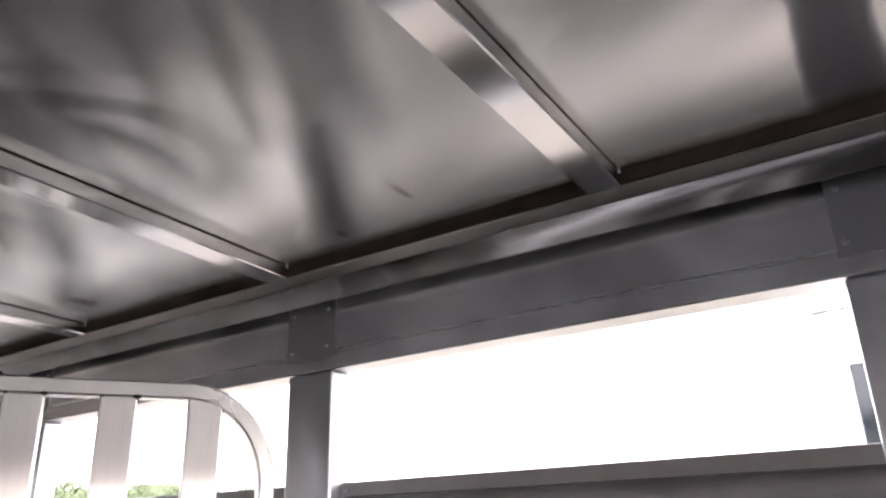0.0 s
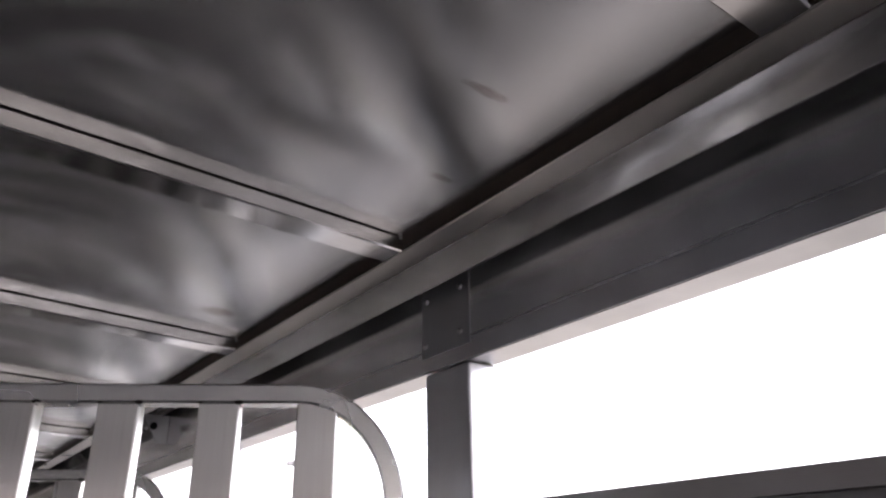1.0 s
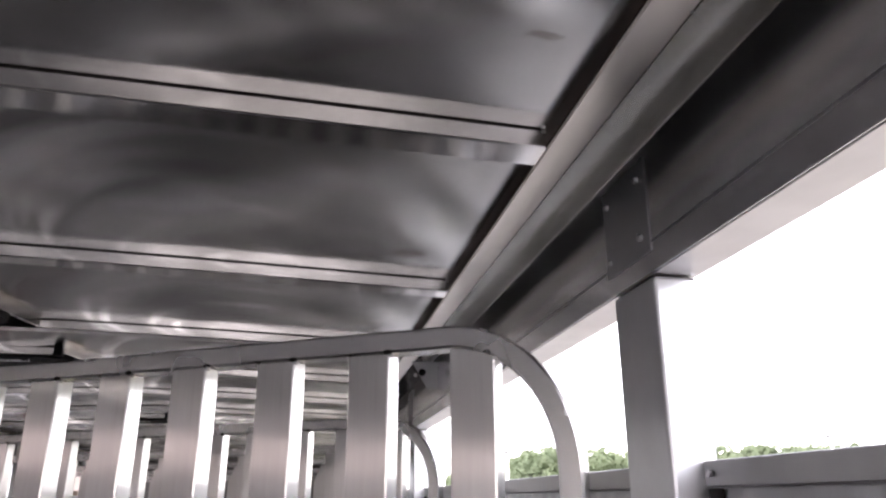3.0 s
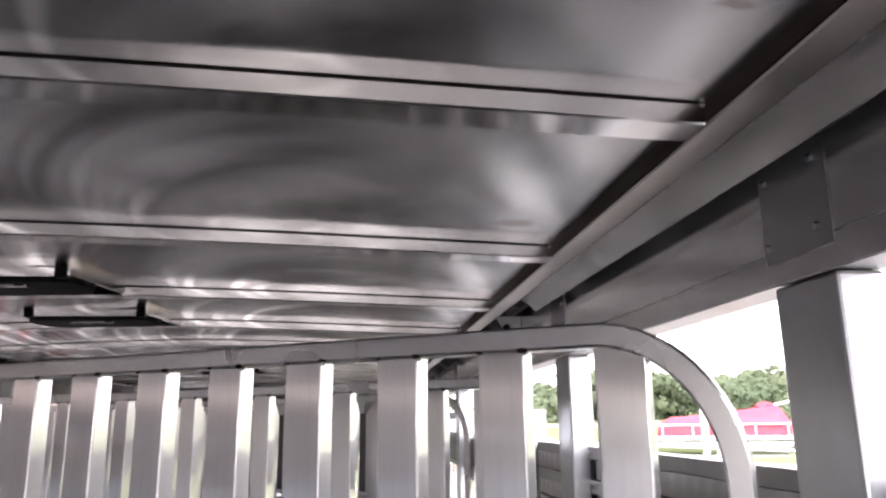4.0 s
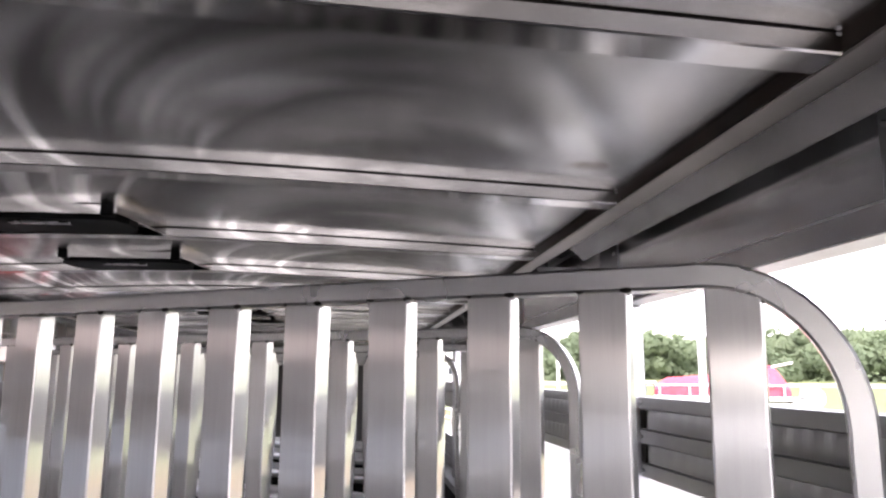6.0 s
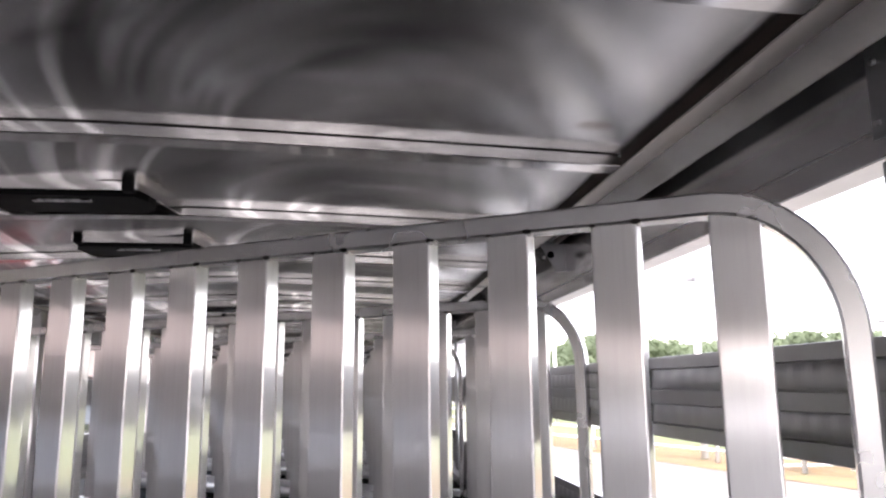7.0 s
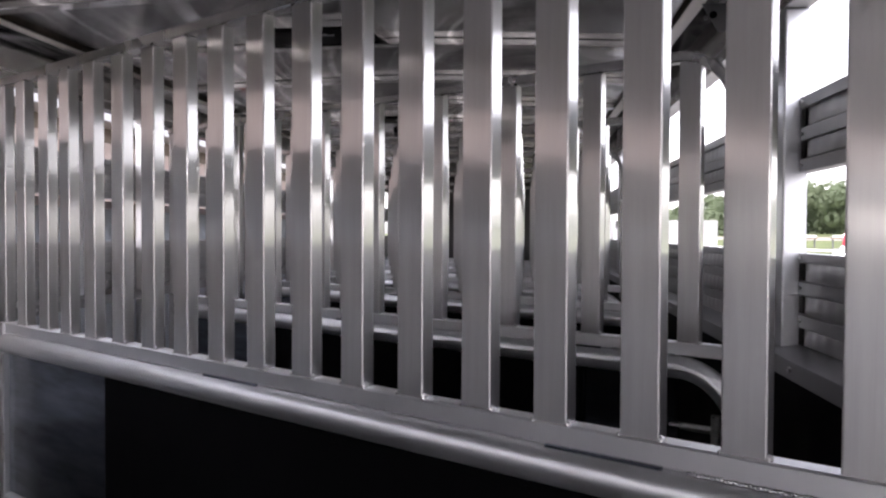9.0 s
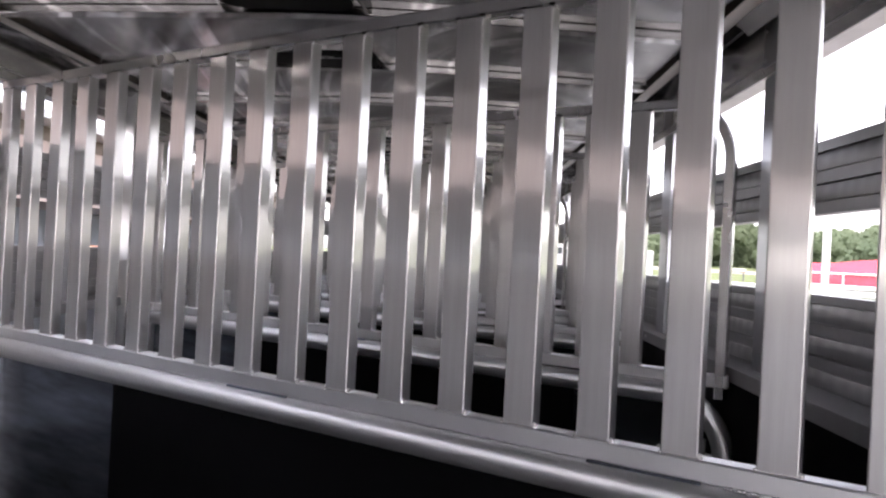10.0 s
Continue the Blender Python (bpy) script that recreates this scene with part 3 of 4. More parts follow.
def stall_divider():
    ob = thing("stall_divider", "slanted aluminium stall divider, upright bars above a black padded panel", "stall divider",
               pose(ORIGIN[0], ORIGIN[1], 0, 0, 0, 90 + ANGLE), "stall dividers")
    # rounded top rail and end leg
    ra, rb, mid = 0.132, 0.150, TOP_Z + RAIL_H / 2
    path = [(2.215, mid), (1.2, mid), (0.02, mid)]
    for k in range(15):
        a = math.pi / 2 * k / 14
        path.append((-ra * math.sin(a), mid - rb + rb * math.cos(a)))
    path += [(-ra, 1.5), (-ra, 1.12)]
    part("top_rail", ribbon(bmesh.new(), path, RAIL_H, 0.034), TUBE, ob, smooth=False)
    # bars
    rim = []
    for cx, cy, a0 in ((-0.003, -0.003, 0), (-BAR_W + 0.003, -0.003, 90), (-BAR_W + 0.003, -BAR_D + 0.003, 180), (-0.003, -BAR_D + 0.003, 270)):
        rim += [(cx + 0.003 * math.cos(math.radians(a0 + 22.5 * q)), cy + 0.003 * math.sin(math.radians(a0 + 22.5 * q))) for q in range(5)]
    bm = prism(bmesh.new(), rim, "z", SILL_Z + 0.0008, TOP_Z - 0.0012)
    blob(bm, (-BAR_W - 0.001, -0.004, SILL_Z + 0.003), 0.0055, 0.006, 0.005)
    blob(bm, (-BAR_W - 0.001, -0.003, TOP_Z - 0.002), 0.004, 0.004, 0.003)
    blob(bm, (0.001, -0.002, SILL_Z + 0.001), 0.003, 0.004, 0.003)
    me = mesh_of("bar", bm, BAR)
    short = bmesh.new()
    prism(short, [(-BAR_W, SILL_Z + 0.0008), (0, SILL_Z + 0.0008), (0, TOP_Z - 0.001), (-0.018, TOP_Z - 0.0025), (-0.036, TOP_Z - 0.0065), (-BAR_W, TOP_Z - 0.0135)], "y", -BAR_D, 0)
    uprights = [ed for ed in short.edges if abs(ed.verts[0].co.x - ed.verts[1].co.x) + abs(ed.verts[0].co.y - ed.verts[1].co.y) < 1e-6]
    bmesh.ops.bevel(short, geom=uprights, offset=0.003, segments=4, affect="EDGES", profile=0.5)
    blob(short, (-BAR_W - 0.001, -0.004, SILL_Z + 0.003), 0.0055, 0.006, 0.005)
    blob(short, (-BAR_W - 0.001, -0.003, TOP_Z - 0.015), 0.004, 0.004, 0.003)
    first = mesh_of("bar", short, BAR)
    rng = random.Random(5)
    for k in range(N_BARS):
        # no bar stands quite as true as its neighbour
        piece("bar", first if k == 0 else me, ob, pose(PITCH * k, 0, 0, rng.uniform(-0.10, 0.10), 0, rng.uniform(-0.5, 0.5)))
    bm = bmesh.new()
    for k in range(N_BARS):
        blob(bm, (PITCH * k - 0.003, 0.0003, TOP_Z + 0.0002), 0.0045, 0.0010, 0.0022) if k else None
        blob(bm, (PITCH * k - BAR_W + 0.001, 0.0003, TOP_Z + 0.0008), 0.0075, 0.0012, 0.0034) if k else None
    tagged(part("heat_mark", bm, SEAL, ob, "dark burnt marks at the welds"), kind="stuff")
    # sill rail on the pipe
    part("sill_rail", ribbon(bmesh.new(), [(2.17, SILL_Z - 0.016), (1.0, SILL_Z - 0.016), (-0.150, SILL_Z - 0.016)], 0.032, 0.034), PIPE, ob)
    part("weld_tab", boxed(1.01, 1.185, -0.002, 0.004, 1.1445, 1.150, 0.001), PLATE, ob)
    part("weld_tab", boxed(0.20, 0.37, -0.002, 0.004, 1.1445, 1.150, 0.001), PLATE, ob)
    bm = bmesh.new()
    chain = bmesh.new()
    for k in range(30):
        blob(chain, (0.165 - 0.0055 * k, 0.003, 1.149 + 0.0006 * math.sin(k * 2.1)), 0.0042, 0.003, 0.003)
    for k in range(14):
        blob(bm, (2.166, 0.006, 1.085 - 0.0062 * k), 0.0055, 0.004, 0.0036)
        blob(bm, (2.166, 0.006, 0.855 - 0.0062 * k), 0.0055, 0.004, 0.0036)
    tagged(part("weld_bead", bm, WELD, ob), kind="stuff")
    tagged(part("weld_seam", chain, COVER, ob), kind="stuff")
    # bent pipe frame
    pr, cz = 0.0275, 1.1195
    pp = [(2.165, -0.004, cz), (1.0, -0.004, cz), (0.0, -0.004, cz)]
    for k in range(1, 10):
        a = math.pi / 2 * k / 9
        pp.append((-0.15 * math.sin(a), -0.004, cz - 0.15 + 0.15 * math.cos(a)))
    pp += [(-0.15, -0.004, 0.6), (-0.15, -0.004, 0.02)]
    part("pipe_frame", tube(bmesh.new(), pp, pr, 20), PIPE, ob, smooth=True)
    part("lower_pipe", tube(bmesh.new(), [(2.165, -0.012, 0.66), (-0.13, -0.012, 0.66)], 0.024, 14), PIPE, ob, smooth=True)
    part("hinge_post", boxed(2.166, 2.206, -0.034, 0.006, 0.30, 1.178, 0.003), PIPE, ob)
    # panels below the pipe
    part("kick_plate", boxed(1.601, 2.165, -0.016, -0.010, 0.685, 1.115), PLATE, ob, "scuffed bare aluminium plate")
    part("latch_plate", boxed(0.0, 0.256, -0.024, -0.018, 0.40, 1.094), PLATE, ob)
    part("padded_panel", boxed(0.258, 1.60, -0.022, 0.0, 0.32, 1.094, 0.006), RUBBER, ob, "black rubber padded panel")
    bolt = mesh_of("bolt", disc(bmesh.new(), (0, 0.001, 1.078), (0, 1, 0), 0.006, 0.005, 8), RUBBER)
    for ss in (1.585, 1.2, 0.8, 0.4):
        piece("bolt", bolt, ob, pose(ss, 0, 0))
    # slam latch
    latch = part("slam_latch", tube(bmesh.new(), [(-0.093, -0.012, 0.935), (-0.093, -0.012, 1.012)], 0.011, 12), SPRING, ob, "zinc slam latch pin")
    bm = bmesh.new()
    tube(bm, [(-0.004 - 0.0007 * k, -0.012 + 0.0085 * math.cos(k * 0.785), 0.974 + 0.0085 * math.sin(k * 0.785)) for k in range(112)], 0.0019, 5)
    part("spring", bm, SPRING, latch)
    part("latch_rod", tube(bmesh.new(), [(0.02, -0.012, 0.974), (-0.14, -0.012, 0.974)], 0.0045, 8), SPRING, latch)
    return ob


divider = stall_divider()
for k in range(1, 7):
    copy_thing(divider, pose(ORIGIN[0] + 0.022, ORIGIN[1] + STALL * k, 0, 0, 0, 90 + ANGLE))


# ---- outside: ground ----
def sheet(x0, x1, y0, y1, z):
    bm = bmesh.new()
    bm.faces.new([bm.verts.new(p) for p in ((x0, y0, z), (x1, y0, z), (x1, y1, z), (x0, y1, z))])
    return bm


def field_height(r):
    """Height of the field, which rises towards the woods, at r metres from the trailer."""
    return GROUND_Z + 1.9 * min(1.0, max(0.0, (r - 70) / 42)) ** 1.3


def field_ring(r0, r1, lift, steps):
    """A ring-shaped piece of the rising field between two radii."""
    bm, rows = bmesh.new(), []
    for k in range(steps + 1):
        r = r0 + (r1 - r0) * k / steps
        rows.append([bm.verts.new((r * math.sin(math.radians(a)), r * math.cos(math.radians(a)), field_height(r) + lift)) for a in range(-4, 81, 2)])
    for a, b in zip(rows, rows[1:]):
        for i in range(len(a) - 1):
            bm.faces.new((a[i], b[i], b[i + 1], a[i + 1]))
    return bm


solid("ground", sheet(-900, 900, -900, 900, GROUND_Z), GRASS, "green mown grass field", "grass", kind="structure")
solid("field_rise", field_ring(70, 113, 0.012, 10), GRASS, "grass field rising towards the woods", "grass", kind="structure")
solid("road", field_ring(97, 104, 0.05, 2), TRACK, "pale gravel track across the far field", "track", kind="structure")


def ribbon_ground(pts_a, pts_b, z):
    bm = bmesh.new()
    a = [bm.verts.new((*p, z)) for p in pts_a]
    b = [bm.verts.new((*p, z)) for p in pts_b]
    for i in range(len(a) - 1):
        bm.faces.new((a[i], a[i + 1], b[i + 1], b[i]))
    return bm


solid("pavement", ribbon_ground([(1.4, -4.2), (1.4, 48)], [(15.4, -4.2), (3, 48)], GROUND_Z + 0.02), GRAVEL,
      "wet grey concrete yard beside the trailer", "yard", kind="structure")
# ground on the left and rear, coloured darker so roof and bows reflect less
solid("pavement", ribbon_ground([(-240, -260), (-240, 0), (-240, 48)], [(90, -260), (10.5, 15), (3, 48)], GROUND_Z + 0.01), SHADY,
      "wet asphalt left of and behind the trailer, darkened for the roof's reflections", "yard", kind="structure")
solid("dirt_verge", ribbon_ground([(25.5, -40), (9.6, 15), (7.2, 24), (2.5, 48)], [(29, -38), (13.2, 18), (9.6, 27), (5, 50)], GROUND_Z + 0.03), DIRT,
      "strip of orange dirt along the white fence", "dirt", kind="structure")
solid("road", ribbon_ground([(-100, 75), (60, 58), (200, 40)], [(-100, 81), (60, 64), (200, 46)], GROUND_Z + 0.035), GRAVEL,
      "pale road across the field", "road", kind="structure")


# ---- white pipe fence ----
def pipe_fence(length):
    ob = thing("pipe_fence", "white-painted pipe fence panel with four rails", "fence", group="white fence")
    for p in (0, length):
        part("fence_post", tube(bmesh.new(), [(p, 0, 0), (p, 0, 1.45)], 0.055, 10), WHITE, ob, smooth=True)
    for z in (0.35, 0.7, 1.05, 1.4):
        part("fence_rail", tube(bmesh.new(), [(0, 0, z), (length, 0, z)], 0.035, 8), WHITE, ob, smooth=True)
    return ob


f0, f1 = Vector((13.3, 8.37)), Vector((7.3, 25.47))
run = (f1 - f0)
heading = math.degrees(math.atan2(run.y, run.x))
panel = pipe_fence(2.6)
step = run.normalized() * 2.6
for i in range(-1, 16):
    p = f0 + step * i
    m = pose(p.x, p.y, GROUND_Z, 0, 0, heading)
    if i == -1:
        panel.matrix_world = m
    else:
        copy_thing(panel, m)
gate = thing("fence_gate", "low white-painted pipe gate with a diagonal brace", "gate", pose(10.3, 16.2, GROUND_Z, 0, 0, -4))
for z in (0.16, 0.42, 0.68, 0.96):
    part("gate_rail", tube(bmesh.new(), [(0, 0, z), (1.85, 0, z)], 0.03, 8), WHITE, gate, smooth=True)
part("brace", tube(bmesh.new(), [(0.03, 0, 0.96), (1.8, 0, 0.14)], 0.03, 8), WHITE, gate, smooth=True)
for p in (0, 1.85):
    part("gate_post", tube(bmesh.new(), [(p, 0, 0), (p, 0, 1.1)], 0.05, 10), WHITE, gate, smooth=True)


# ---- light poles ----
def light_pole(x, y, h, r):
    ob = thing("light_pole", "white light pole with a cluster of floodlights", "light pole", pose(x, y, GROUND_Z), "light poles")
    part("pole", tube(bmesh.new(), [(0, 0, 0), (0, 0, h)], r, 10), WHITE, ob, smooth=True)
    part("cross_arm", tube(bmesh.new(), [(-0.18, 0, h - 0.05), (0.18, 0, h - 0.05)], 0.03, 8), WHITE, ob)
    for k, dx in enumerate((-0.13, 0.02, 0.15)):
        part("floodlight", boxed(dx - 0.085, dx + 0.085, -0.07, 0.07, h - 0.12 + 0.17 * (k != 2), h + 0.04 + 0.17 * (k != 2), 0.03, pose(0, 0, 0, 0, 0, 30 * k)), GREY, ob)
    return ob


light_pole(10.1, 19.4, 4.9, 0.10)
light_pole(11.5, 40.0, 4.4, 0.09)
light_pole(24.0, 30.0, 4.6, 0.07)


# ---- covered boat ----
def boat(at):
    ob = thing("pontoon_boat", "pontoon boat under a red canvas cover on a trailer", "boat", at)
    secs = []
    for x, w, h in ((-2.9, 0.3, 0.25), (-2.82, 0.95, 0.72), (-2.3, 1.05, 1.10), (-1.2, 1.1, 1.16), (0.0, 1.1, 1.28), (1.1, 1.1, 1.50), (1.9, 1.1, 1.78), (2.35, 1.05, 1.60), (2.82, 0.95, 0.80), (2.95, 0.4, 0.4)):
        secs.append([(x, -w, 0), (x, -w * 1.02, h * 0.45), (x, -w * 0.55, h * 0.8), (x, 0, h), (x, w * 0.55, h * 0.8), (x, w * 1.02, h * 0.45), (x, w, 0)])
    bm = bmesh.new()
    rings = [[bm.verts.new((p[0], p[1], p[2] * 0.78 + 1.35)) for p in r] for r in secs]
    for a, b in zip(rings, rings[1:]):
        for j in range(len(a) - 1):
            bm.faces.new((a[j], a[j + 1], b[j + 1], b[j]))
    bm.faces.new(rings[0])
    bm.faces.new(rings[-1])
    bmesh.ops.subdivide_edges(bm, edges=bm.edges[:], cuts=2, use_grid_fill=True)
    for v in bm.verts:
        v.co.z += 0.06 * noise.noise(v.co * 1.9) + 0.03 * noise.noise(v.co * 6)
    part("cover", bm, RED, ob, "sagging red canvas cover", smooth=True)
    part("deck", boxed(-2.9, 2.95, -1.15, 1.15, 1.18, 1.35, 0.03), WHITE, ob)
    for y in (-0.85, 0.85):
        part("pontoon", tube(bmesh.new(), [(-3.2, y, 0.98), (-2.9, y, 0.9), (2.9, y, 0.9), (3.4, y, 1.1)], 0.28, 14), STEEL, ob, smooth=True)
    for x in (-2.6, -1.3, 0, 1.3, 2.6):
        part("rail_post", tube(bmesh.new(), [(x, -1.18, 1.35), (x, -1.18, 1.85)], 0.03, 6), WHITE, ob)
    part("side_rail", tube(bmesh.new(), [(-2.8, -1.18, 1.85), (2.7, -1.18, 1.85)], 0.03, 6), WHITE, ob)
    part("mast", tube(bmesh.new(), [(1.9, 0, 2.6), (3.1, 0, 2.85)], 0.05, 8), WHITE, ob)
    part("mast_cover", blob(bmesh.new(), (1.8, 0, 2.6), 0.5, 0.3, 0.22), RED, ob)
    motor = part("outboard_motor", boxed(3.35, 3.95, -0.25, 0.25, 1.0, 1.9, 0.14), WHITE, ob, "white outboard motor", smooth=True)
    part("motor_leg", boxed(3.5, 3.75, -0.08, 0.08, 0.35, 1.02, 0.04), STEEL, motor)
    part("trailer_frame", boxed(-3.4, 2.6, -0.5, 0.5, 0.42, 0.56, 0.02), STEEL, ob)
    for y in (-0.9, 0.9):
        part("wheel", disc(bmesh.new(), (0.6, y, 0.33), (0, 1, 0), 0.33, 0.2, 18), TYRE, ob)
    return ob


boat(pose(17.0, 32.2, GROUND_Z, 0, 0, -26))

# white dish-shaped trailer cover next to the boat
dish = thing("boat_propeller_cover", "round white plastic cover on a stand", "cover", pose(19.05, 28.4, GROUND_Z, 0, 0, -30))
bm = bmesh.new()
bmesh.ops.create_uvsphere(bm, u_segments=20, v_segments=12, radius=1.0, matrix=Matrix.LocRotScale((0, 0, 1.35), None, (0.5, 0.22, 0.5)))
part("cover", bm, WHITE, dish, smooth=True)
part("slot", boxed(-0.05, 0.30, -0.235, -0.19, 1.38, 1.47, 0.01, pose(0, 0, 0, 0, -18, 0)), GREY, dish, "dark grey slot")
part("stand", tube(bmesh.new(), [(0, 0, 0), (0, 0, 1.0)], 0.06, 8), STEEL, dish)
part("bucket", tube(bmesh.new(), [(-0.72, -0.2, 0.75), (-0.72, -0.2, 1.1)], 0.2, 12), GREY, dish)


# ---- vehicles and trailers far off ----
def box_trailer(at, l, w, h, label, paint):
    ob = thing("box_trailer", label, "trailer", at, "parked trailers")
    body = part("body", boxed(-l / 2, l / 2, -w / 2, w / 2, 0.45, h, 0.08), paint, ob)
    part("roof_trim", boxed(-l / 2 - 0.01, l / 2 + 0.01, -w / 2 - 0.012, w / 2 + 0.012, h - 0.22, h - 0.14, 0.01), STEEL, body)
    for s in (-1, 1):
        part("side_window", boxed(-l * 0.48, -l * 0.48 + 0.55, s * (w / 2 + 0.004) - 0.01, s * (w / 2 + 0.004) + 0.01, 2.3, 2.9, 0.008), GLASS_DARK, body, "dark tinted window")
        for x in (-0.45, 0.45):
            part("wheel", disc(bmesh.new(), (x, s * (w / 2 - 0.12), 0.35), (0, 1, 0), 0.35, 0.22, 18), TYRE, ob)
    part("hitch", boxed(l / 2, l / 2 + 1.2, -0.06, 0.06, 0.42, 0.54, 0.01), STEEL, ob)
    return ob


box_trailer(pose(6.2, -3.95, GROUND_Z, 0, 0, -90), 7.0, 2.3, 3.45, "tall white enclosed trailer with a dark tinted window", WHITE)
box_trailer(pose(12.4, 66.0, GROUND_Z, 0, 0, 6), 9.0, 2.4, 3.0, "pale grey enclosed trailer parked across the field", PALE)


def field_cart(at, w, label):
    ob = thing("field_cart", label, "cart", at, "carts in the field")
    part("deck", boxed(-w, w, -0.5, 0.5, 0.92, 1.06, 0.03), WOOD, ob)
    part("cover", boxed(-w * 0.8, w * 0.9, -0.45, 0.45, 1.065, 1.30, 0.09), WHITE, ob, "white cover")
    for x in (-w + 0.12, w - 0.12):
        part("leg", boxed(x - 0.06, x + 0.06, -0.06, 0.06, 0, 0.915), GREY, ob, "dark leg")


field_cart(pose(29.2, 78.6, field_height(84.0), 0, 0, 4), 0.85, "low cart with a white cover on the grass")
field_cart(pose(31.8, 77.6, field_height(84.0), 0, 0, -8), 0.6, "small cart with a white cover on the grass")

# left side: shed, orange loader
shed = thing("metal_shed", "long shed with pink and tan siding above dark open bays", "shed", pose(-7.6, 8.0, GROUND_Z, 0, 0, -90))
part("wall", boxed(-30, 22, -5, 0, 2.45, 3.58), SIDING, shed, "pale pinkish siding")
part("upper_wall", boxed(-30, 22, -5, 0.02, 3.585, 3.85), TAN, shed, "dull tan upper siding")
# bluish wall added in the bays so that the bars' lower ends reflect brighter
part("back_wall", boxed(-30, 22, -3.1, -2.9, 0, 2.45), BLUISH, shed, "bluish back wall added to brighten reflections in the bars")
part("roof", boxed(-30.4, 22.4, -5.6, 0.6, 3.85, 4.0, 0.02), WHITE, shed)
for i in range(14):
    part("bay_post", boxed(-30 + 4 * i - 0.1, -30 + 4 * i + 0.1, -0.2, 0, 0, 2.45, 0.01), WOOD, shed)
for i, (lx, ly) in enumerate(((-6.3, 8.7), (-6.3, 12.0))):
    loader = thing("orange_loader", "small black loader with an orange hood", "loader", pose(lx, ly, GROUND_Z, 0, 0, 80 + 30 * i), "loaders")
    part("body", boxed(-0.45, 0.45, -0.3, 0.3, 0.5, 1.25, 0.12), TYRE, loader, "black lower body")
    hood = [(-0.30, 1.255), (0.30, 1.255), (0.12, 1.62), (-0.05, 1.68)]
    part("hood", prism(bmesh.new(), hood, "y", -0.2, 0.2), ORANGE, loader)
    for x in (-0.6, 0.6):
        for y in (-0.55, 0.55):
            part("wheel", disc(bmesh.new(), (x, y, 0.42), (0, 1, 0), 0.42, 0.25, 16), TYRE, loader)


def parked_car(at):
    ob = thing("parked_car", "red car parked beside the shed", "car", at)
    side = [(-2.1, 0.28), (2.05, 0.28), (2.1, 0.75), (1.15, 0.95), (-2.05, 1.0), (-2.15, 0.7)]
    body = part("body", prism(bmesh.new(), side, "y", -0.85, 0.85), CAR_RED, ob)
    roof = [(-1.75, 1.0), (0.95, 0.97), (0.35, 1.45), (-1.35, 1.48)]
    part("cabin", prism(bmesh.new(), roof, "y", -0.72, 0.72), GLASS_DARK, ob, "dark tinted glass cabin")
    for x0 in (-1.9, 1.75):
        part("lamp", boxed(x0, x0 + 0.2, -0.86, 0.86, 0.68, 0.8, 0.02), WHITE, body)
    for x0 in (-1.35, 1.3):
        for y0 in (-0.78, 0.78):
            wheel = part("wheel", disc(bmesh.new(), (x0, y0, 0.32), (0, 1, 0), 0.32, 0.2, 18), TYRE, ob)
            part("rim", disc(bmesh.new(), (x0, y0 * 1.13, 0.32), (0, 1, 0), 0.19, 0.03, 14), STEEL, wheel)
    return ob


parked_car(pose(-4.8, 14.0, GROUND_Z + 0.01, 0, 0, 84))


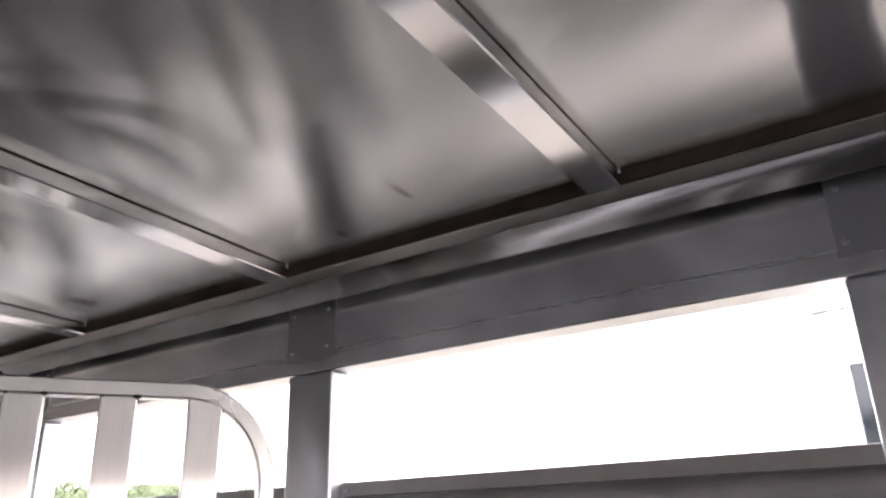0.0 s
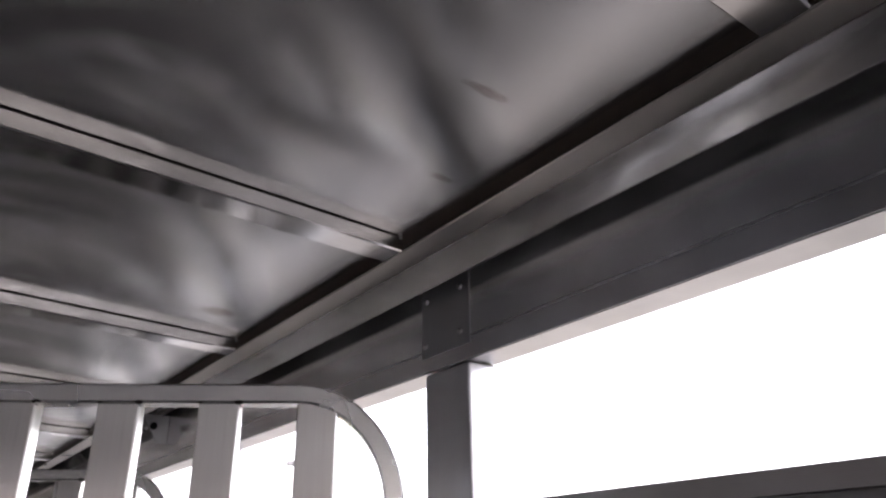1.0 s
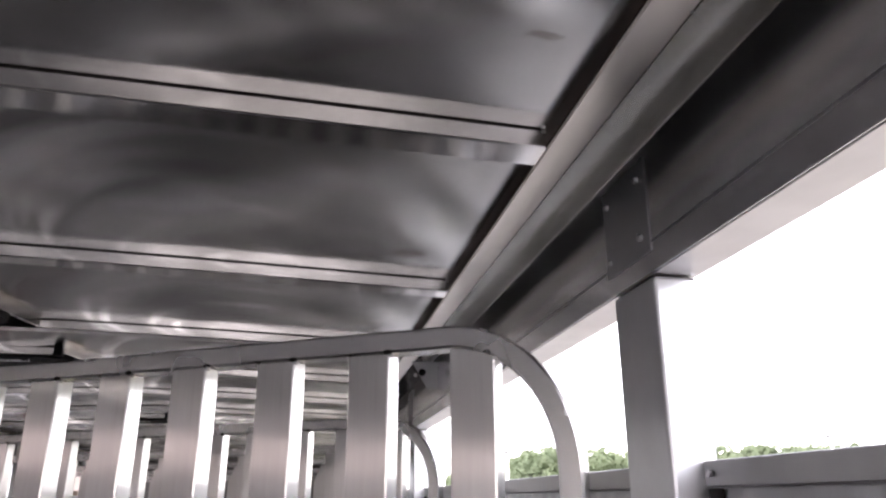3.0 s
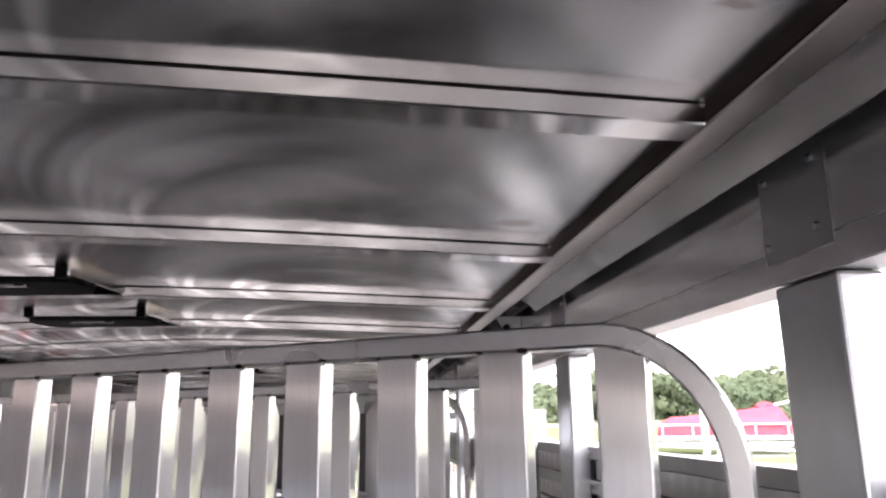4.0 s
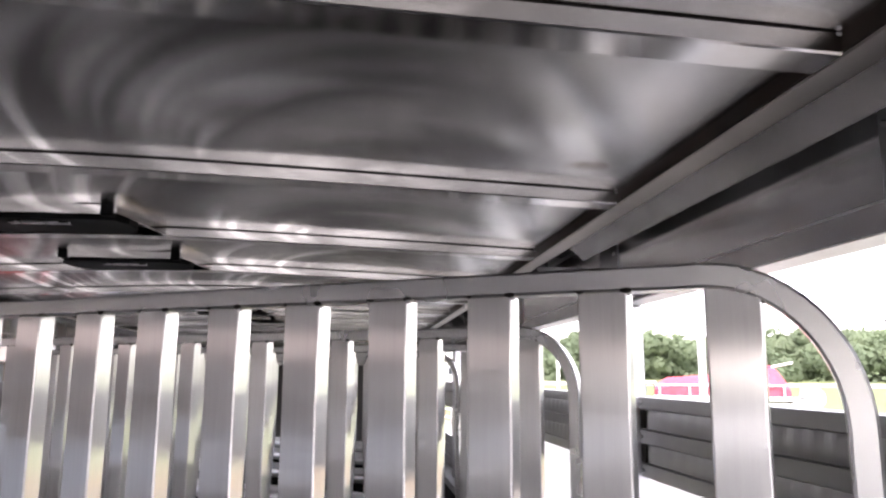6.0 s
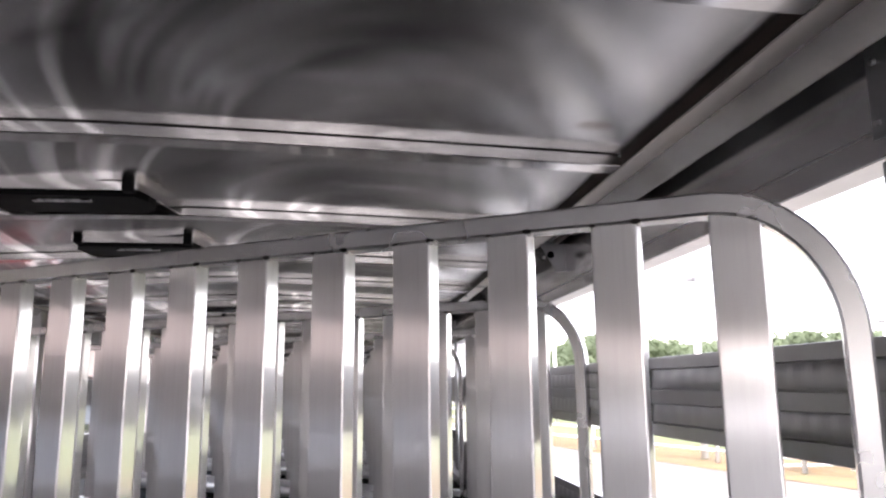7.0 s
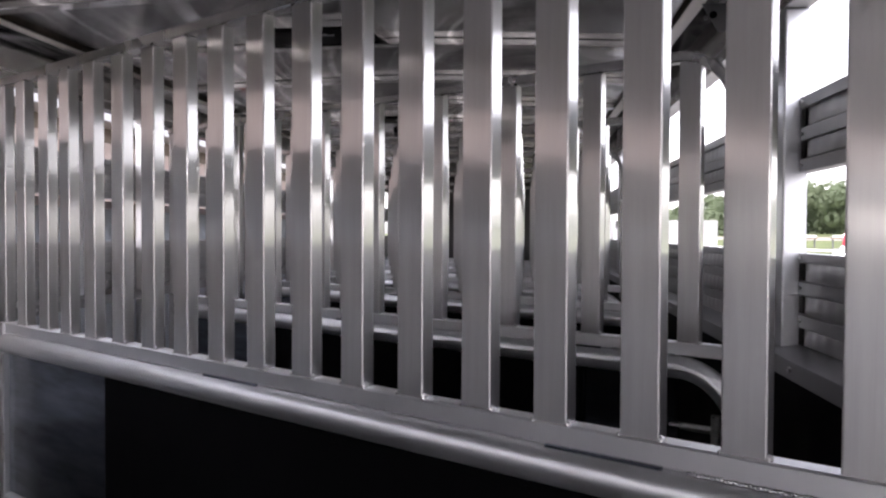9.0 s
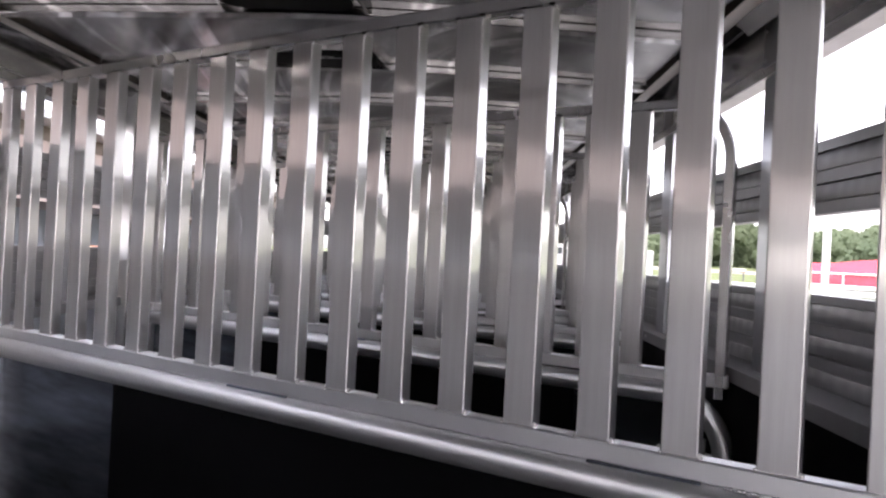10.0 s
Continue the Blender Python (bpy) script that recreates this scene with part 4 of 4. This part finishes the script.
# ---- woods on the far side ----
def woods():
    """A far belt of trees: rounded crowns of many leafy clumps over trunks."""
    rng = np.random.default_rng(7)
    vs, fs = [], []
    count = 0
    for i in range(330):
        az = math.radians(rng.uniform(2, 60))
        dist = rng.uniform(108, 150)
        cx, cy = dist * math.sin(az), dist * math.cos(az)
        deg = math.degrees(az)
        rise = 0.5 * math.sin(az * 9) + 0.4 * math.sin(az * 23 + 1) + 0.05 * (dist - 108) - 0.25 * max(0.0, deg - 38) - 0.6 * max(0.0, 18 - deg)
        h = max(3.0, rng.uniform(6.2, 9.2) + rise)
        r = rng.uniform(2.2, 4.2)
        mid = np.array([cx, cy, GROUND_Z + h - r * 0.9])
        for k in range(9):
            d = rng.normal(size=3)
            d /= np.linalg.norm(d)
            d[2] = abs(d[2]) * 0.9 if k < 6 else -abs(d[2]) * 1.6
            q = mid + d * r * 0.62
            cr = r * rng.uniform(0.32, 0.55)
            n = 110
            u = rng.normal(size=(n, 3))
            u /= np.linalg.norm(u, axis=1)[:, None]
            c = u * (cr * rng.uniform(0.86, 1.04, n))[:, None] + q
            c[:, 2] = np.maximum(c[:, 2], GROUND_Z + 0.2)
            t1 = np.cross(u, rng.normal(size=(n, 3))) + rng.normal(size=(n, 3)) * 0.2
            t2 = np.cross(u, t1)
            size = 0.26 * rng.uniform(0.7, 1.3, n)
            t1, t2 = t1 * (size / np.linalg.norm(t1, axis=1))[:, None], t2 * (size / np.linalg.norm(t2, axis=1))[:, None]
            vs.append(np.stack([c - t1, c + t2, c + t1, c - t2], 1).reshape(-1, 3))
            fs.append(np.arange(n * 4).reshape(-1, 4) + count)
            count += n * 4
    me = bpy.data.meshes.new("woods")
    me.from_pydata(np.concatenate(vs).tolist(), [], np.concatenate(fs).tolist())
    me.materials.append(LEAF)
    return tagged(new("woods", me), "distant belt of dense green summer trees", "trees", kind="stuff")


woods()
bm = bmesh.new()
for i in range(90):
    az0, az1 = math.radians(-2 + i * 0.9), math.radians(-2 + (i + 1) * 0.9)
    for r0, r1, z0, z1 in ((112, 150, GROUND_Z, 3.0), (150, 190, 3.0, 4.5)):
        bm.faces.new([bm.verts.new(p) for p in ((r0 * math.sin(az0), r0 * math.cos(az0), z0), (r0 * math.sin(az1), r0 * math.cos(az1), z0),
                                                (r1 * math.sin(az1), r1 * math.cos(az1), z1), (r1 * math.sin(az0), r1 * math.cos(az0), z1))])
solid("hillside", bm, LEAF, "low wooded hillside behind the field", "hill", kind="structure")
